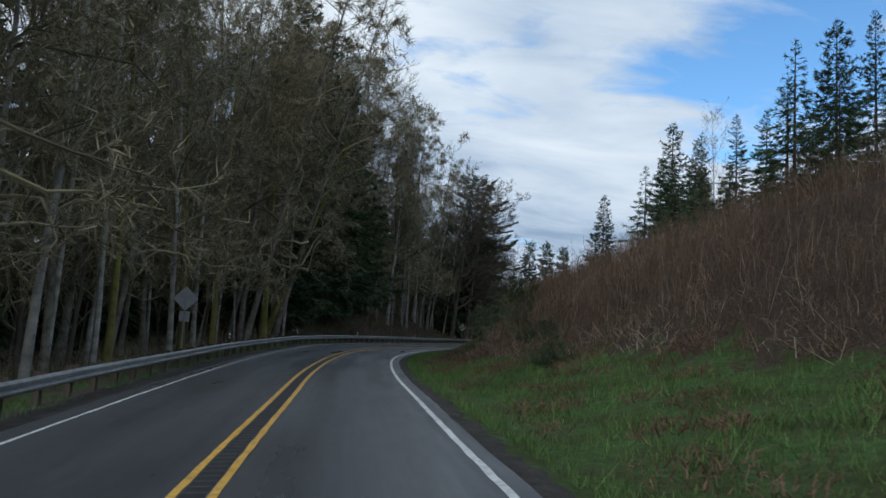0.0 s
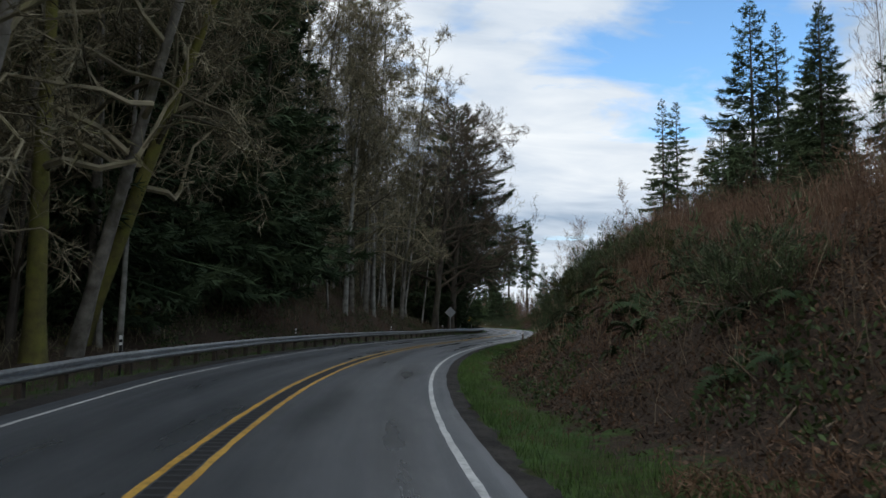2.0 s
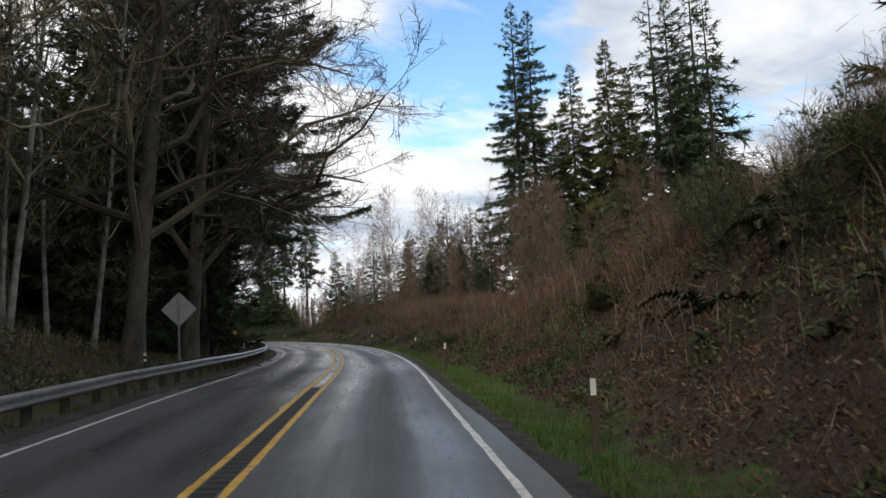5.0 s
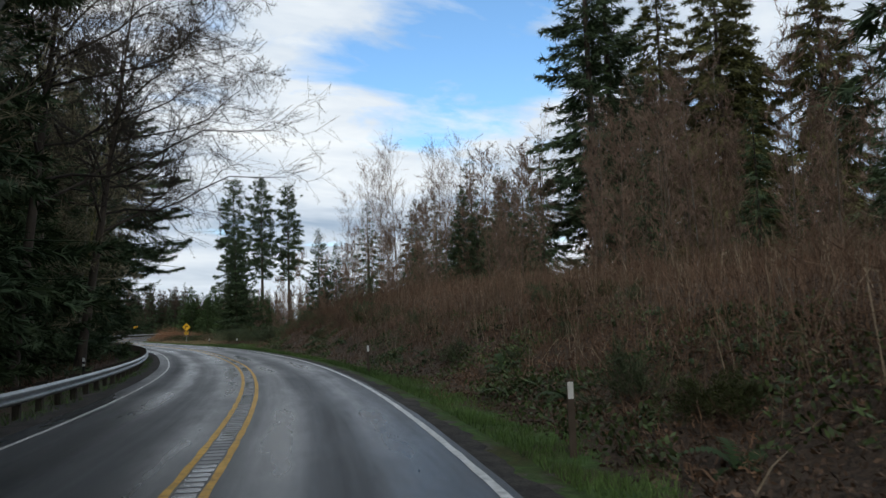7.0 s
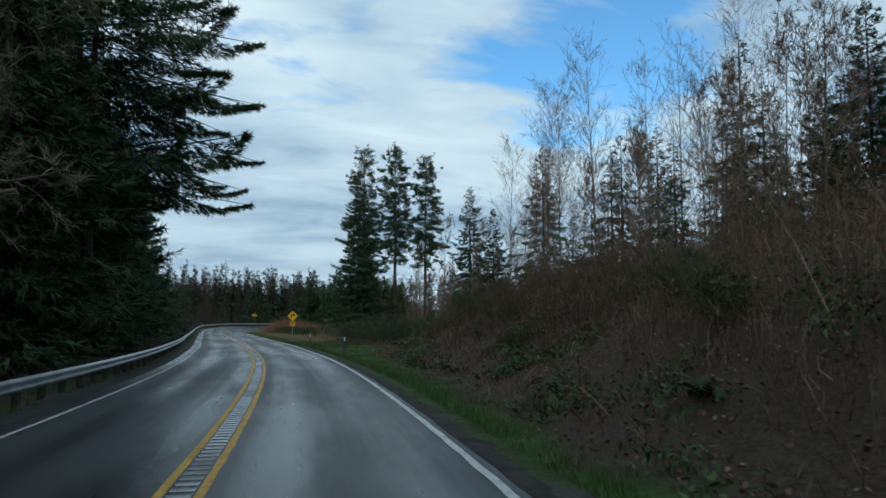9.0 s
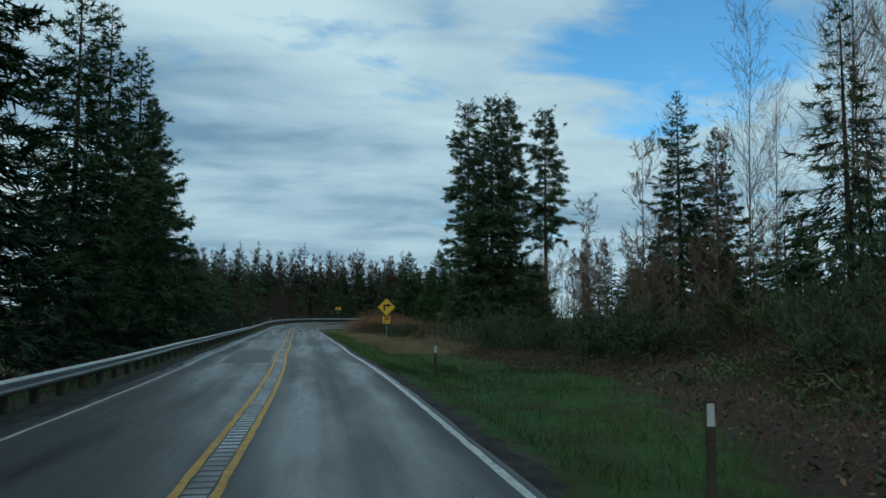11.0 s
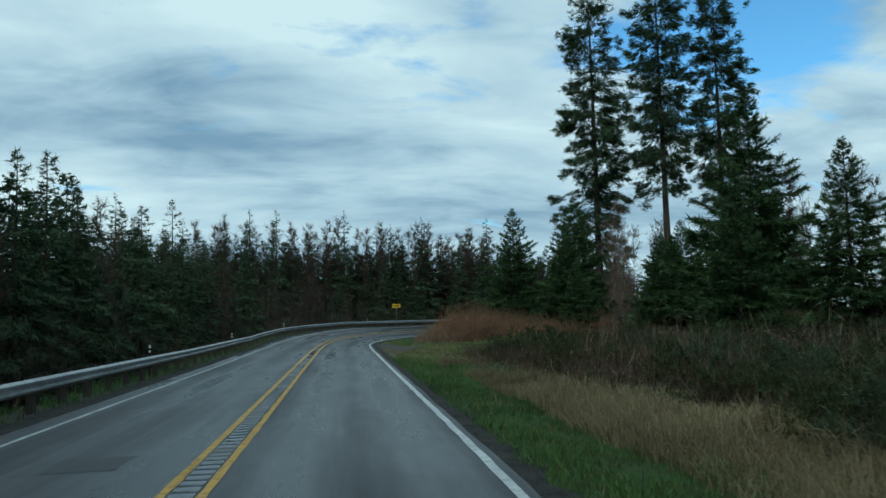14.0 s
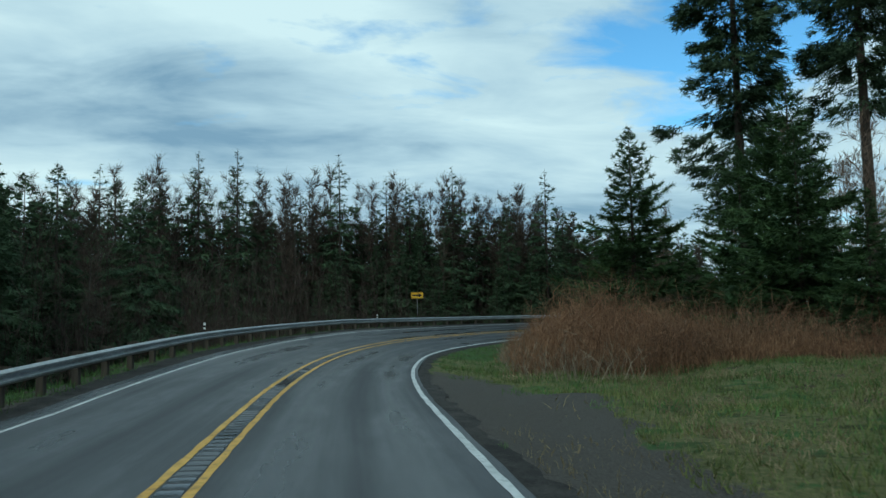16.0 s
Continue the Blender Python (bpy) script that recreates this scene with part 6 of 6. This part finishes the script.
# ------------------------------------------------------------------ signs and marker posts
def plate_mesh(name, w, h, thick, corner, mat, turn=0.0):
    """An upright plate in the x-z plane, rounded corners, facing -y."""
    pts = []
    for cx, cz, a0 in ((1, 1, 0), (-1, 1, 90), (-1, -1, 180), (1, -1, 270)):
        for k in range(5):
            a = radians(a0 + k * 22.5)
            pts.append((cx * (w / 2 - corner) + corner * math.cos(a), cz * (h / 2 - corner) + corner * math.sin(a)))
    c, s_ = math.cos(turn), math.sin(turn)
    pts = [(x * c - z * s_, x * s_ + z * c) for x, z in pts]
    bm = bmesh.new()
    fr = [bm.verts.new((x, -thick / 2, z)) for x, z in pts]
    bk = [bm.verts.new((x, thick / 2, z)) for x, z in pts]
    bm.faces.new(fr)
    bm.faces.new(bk[::-1])
    n = len(pts)
    for k in range(n):
        bm.faces.new((fr[k], bk[k], bk[(k + 1) % n], fr[(k + 1) % n]))
    bmesh.ops.recalc_face_normals(bm, faces=bm.faces)
    me = bpy.data.meshes.new(name)
    bm.to_mesh(me)
    bm.free()
    me.materials.append(mat)
    return me


def outline_mesh(name, pts, thick, mat, hole=None):
    """A flat figure cut from thin sheet, in the x-z plane; with hole, a band between two loops of equal count."""
    bm = bmesh.new()
    fr = [bm.verts.new((x, 0, z)) for x, z in pts]
    if hole:
        inn = [bm.verts.new((x, 0, z)) for x, z in hole]
        n = len(pts)
        for k in range(n):
            bm.faces.new((fr[k], fr[(k + 1) % n], inn[(k + 1) % n], inn[k]))
    else:
        bm.faces.new(fr)
    r = bmesh.ops.extrude_face_region(bm, geom=list(bm.faces))
    for g in r["geom"]:
        if isinstance(g, bmesh.types.BMVert):
            g.co.y -= thick
    bmesh.ops.recalc_face_normals(bm, faces=bm.faces)
    bmesh.ops.triangulate(bm, faces=[q for q in bm.faces if len(q.verts) > 4])
    me = bpy.data.meshes.new(name)
    bm.to_mesh(me)
    bm.free()
    me.materials.append(mat)
    return me


def text_mesh(body, size, mat, bold=0.0):
    cu = bpy.data.curves.new("lettering", "FONT")
    cu.body, cu.size, cu.align_x, cu.align_y, cu.extrude, cu.offset = body, size, "CENTER", "CENTER", 0.001, bold
    ob = new("lettering", cu)
    bpy.context.view_layer.update()
    me = bpy.data.meshes.new_from_object(ob.evaluated_get(bpy.context.evaluated_depsgraph_get()))
    bpy.data.objects.remove(ob)
    me.transform(Matrix.Rotation(radians(90), 4, "X"))
    me.materials.clear()
    me.materials.append(mat)
    return me


def channel_post(h, mat, w=0.06):
    v = [(-w / 2, 0), (-w / 4, 0), (-w / 4, .03), (w / 4, .03), (w / 4, 0), (w / 2, 0), (w / 2, .006), (w / 3, .036), (-w / 3, .036), (-w / 2, .006)]
    n = len(v)
    vv = np.array([(x, y, z) for z in (-0.5, h) for x, y in v])
    k = np.arange(n)
    return raw_mesh("post", vv, [np.stack([k, (k + 1) % n, (k + 1) % n + n, k + n], 1), np.array([[9, 0, 1], [4, 5, 6], [1, 2, 9], [2, 8, 9], [2, 3, 8], [3, 7, 8], [3, 4, 6], [3, 6, 7]]) + n], mat)


M_SIGN_Y = material("yellow_reflective_sheet", (0.74, 0.40, 0.015), (0.86, 0.50, 0.03), 3, 0.45, 0, spec=0.4, stains=(2.5, 0.25, (0.45, 0.27, 0.05)))
M_SIGN_B = material("black_sign_print", (0.012, 0.012, 0.012), (0.02, 0.02, 0.02), 3, 0.5, 0)
M_SIGN_BACK = material("bare_aluminium_sign_back", (0.30, 0.31, 0.32), (0.42, 0.43, 0.44), 2, 0.55, 0.05, 20, metal=0.35, stains=(1.5, 0.4, (0.22, 0.22, 0.2)))
M_REFLECT = material("white_reflector", (0.72, 0.72, 0.70), (0.85, 0.85, 0.83), 4, 0.4, 0)
M_DELIN = material("brown_marker_post", (0.075, 0.055, 0.04), (0.12, 0.09, 0.07), 4, 0.7, 0.2, 30)
GY = lambda x, y: float(ground_z(np.array([x]), np.array([y]))[0])


def root_at(name, x, y, turn, label, category, group="", dz=0.0):
    r = tagged(new(name), label, category, group)
    r.matrix_basis = Matrix.Translation((x, y, GY(x, y) + dz)) @ Matrix.Rotation(turn, 4, "Z")
    return r


def at(ob, x, y, z):
    ob.location = (x, y, z)
    return ob


def ring(w, h, c, turn=0.0):
    pts = []
    for cx, cz, a0 in ((1, 1, 0), (-1, 1, 90), (-1, -1, 180), (1, -1, 270)):
        for k in range(5):
            a = radians(a0 + k * 22.5)
            pts.append((cx * (w / 2 - c) + c * math.cos(a), cz * (h / 2 - c) + c * math.sin(a)))
    co, si = math.cos(turn), math.sin(turn)
    return [(x * co - z * si, x * si + z * co) for x, z in pts]


def turn_sign(x, y, turn, zc):
    """Yellow diamond with a right-turn arrow, over a square speed plate."""
    r = root_at("turn_warning_sign", x, y, turn, "yellow diamond right-turn sign with 30 MPH plate on a post", "road sign")
    z = zc - GY(x, y)
    d = part("diamond_panel", plate_mesh("diamond_panel", .965, .965, .004, .05, M_SIGN_Y, radians(45)), r, "yellow diamond sign panel")
    at(d, 0, 0, z)
    b = part("border", outline_mesh("border", ring(.925, .925, .045, radians(45)), .002, M_SIGN_B, ring(.90, .90, .035, radians(45))), d)
    at(b, 0, -.003, 0)
    arrow = [(-.25, -.31), (-.11, -.31), (-.11, .065), (.065, .065), (.065, -.06), (.355, .125), (.065, .31), (.065, .19), (-.25, .19)]
    at(part("arrow", outline_mesh("arrow", arrow, .002, M_SIGN_B), d, "black right-angle arrow"), 0, -.003, 0)
    p = part("speed_plate", plate_mesh("speed_plate", .61, .61, .004, .04, M_SIGN_Y), r, "square yellow advisory speed plate")
    at(p, 0, 0, z - .99)
    at(part("border", outline_mesh("border", ring(.58, .58, .035), .002, M_SIGN_B, ring(.555, .555, .028)), p), 0, -.003, 0)
    at(part("lettering", text_mesh("30", .42, M_SIGN_B, .012), p, "black figures 30"), 0, -.004, .09)
    at(part("lettering", text_mesh("M.P.H.", .17, M_SIGN_B, 0.003), p, "black letters MPH"), 0, -.004, -.19)
    at(part("post", channel_post(z + .3, M_STEEL, .075), r, "grey steel post"), 0, .012, 0)
    for zz in (z + .2, z - .2, z - .99):
        at(part("bolt", plate_mesh("bolt", .022, .022, .012, .008, M_STEEL), r), 0, -.004, zz)


def sign_back(x, y, turn, zc, plate):
    r = root_at("road_sign", x, y, turn, "back of a grey diamond road sign and plate" if plate else "back of a grey diamond road sign on a post", "road sign")
    z = zc - GY(x, y)
    at(part("diamond_panel", plate_mesh("diamond_panel", .914, .914, .004, .05, M_SIGN_BACK, radians(45)), r, "bare grey aluminium panel"), 0, 0, z)
    if plate:
        at(part("plate", plate_mesh("plate", .52, .52, .004, .04, M_SIGN_BACK), r, "bare grey aluminium plate"), 0, 0, z - .92)
    at(part("post", channel_post(z + .35, M_STEEL, .075), r, "grey steel post"), 0, -.045, 0)


def arrow_board(x, y, turn, zc):
    r = root_at("arrow_board", x, y, turn, "yellow board with a black arrow on a post behind the rail", "road sign")
    z = zc - GY(x, y)
    b = part("panel", plate_mesh("panel", 1.22, .61, .004, .04, M_SIGN_Y), r, "yellow rectangular panel")
    at(b, 0, 0, z)
    at(part("border", outline_mesh("border", ring(1.18, .57, .035), .002, M_SIGN_B, ring(1.15, .54, .028)), b), 0, -.003, 0)
    arrow = [(-.48, -.075), (.14, -.075), (.14, -.20), (.50, 0), (.14, .20), (.14, .075), (-.48, .075)]
    at(part("arrow", outline_mesh("arrow", arrow, .002, M_SIGN_B), b, "black arrow"), 0, -.003, 0)
    at(part("post", channel_post(z + .25, M_STEEL, .08), r, "grey steel post"), 0, .01, 0)


turn_sign(62.34, 272.1, radians(-6), 2.62)
arrow_board(71.96, 388.35, radians(-8), 3.76)
sign_back(-7.1, 42.0, radians(-4), 2.78, True)
sign_back(22.62, 127.57, radians(-22), 2.71, False)


def marker_post(x, y, turn, h=1.15):
    r = root_at("marker_post", x, y, turn, "slim brown marker post with a white reflector", "marker post", "roadside marker posts")
    at(part("post", plate_mesh("post", .10, h + .4, .025, .01, M_DELIN), r), 0, 0, (h - .4) / 2)
    at(part("reflector", plate_mesh("reflector", .085, .24, .006, .01, M_REFLECT), r, "white reflector"), 0, -.017, h - .16)


for x, y in ((24.2, 106.2), (32.2, 124.6), (40.3, 142.8), (46.35, 163.0), (56.4, 219.0), (58.0, 238.0)):
    s0, l0 = locate([(x, y)])
    t = along(s0 + 1, 0) - along(s0 - 1, 0)
    marker_post(x, y, math.atan2(-t[0][0], t[0][1]))


def rail_marker(s, l=-8.75):
    x, y = along(s, l)
    t = along(s + 1, 0) - along(s - 1, 0)
    r = root_at("rail_marker", x, y, math.atan2(-t[0], t[1]), "short marker with white and black bands behind the rail", "marker post", "markers behind the rail")
    z = float(road_z(s, -7.6)) - GY(x, y)
    at(part("post", plate_mesh("post", .07, 1.5, .03, .008, M_SIGN_B), r), 0, 0, z + .30)
    at(part("reflector", plate_mesh("reflector", .075, .12, .034, .008, M_REFLECT), r, "white band"), 0, -.003, z + .98)
    at(part("reflector", plate_mesh("reflector", .075, .08, .034, .008, M_REFLECT), r, "white band"), 0, -.003, z + .80)


for s in (43, 62, 82, 104, 124, 146, 168, 310, 331, 352, 376, 400):
    rail_marker(s)
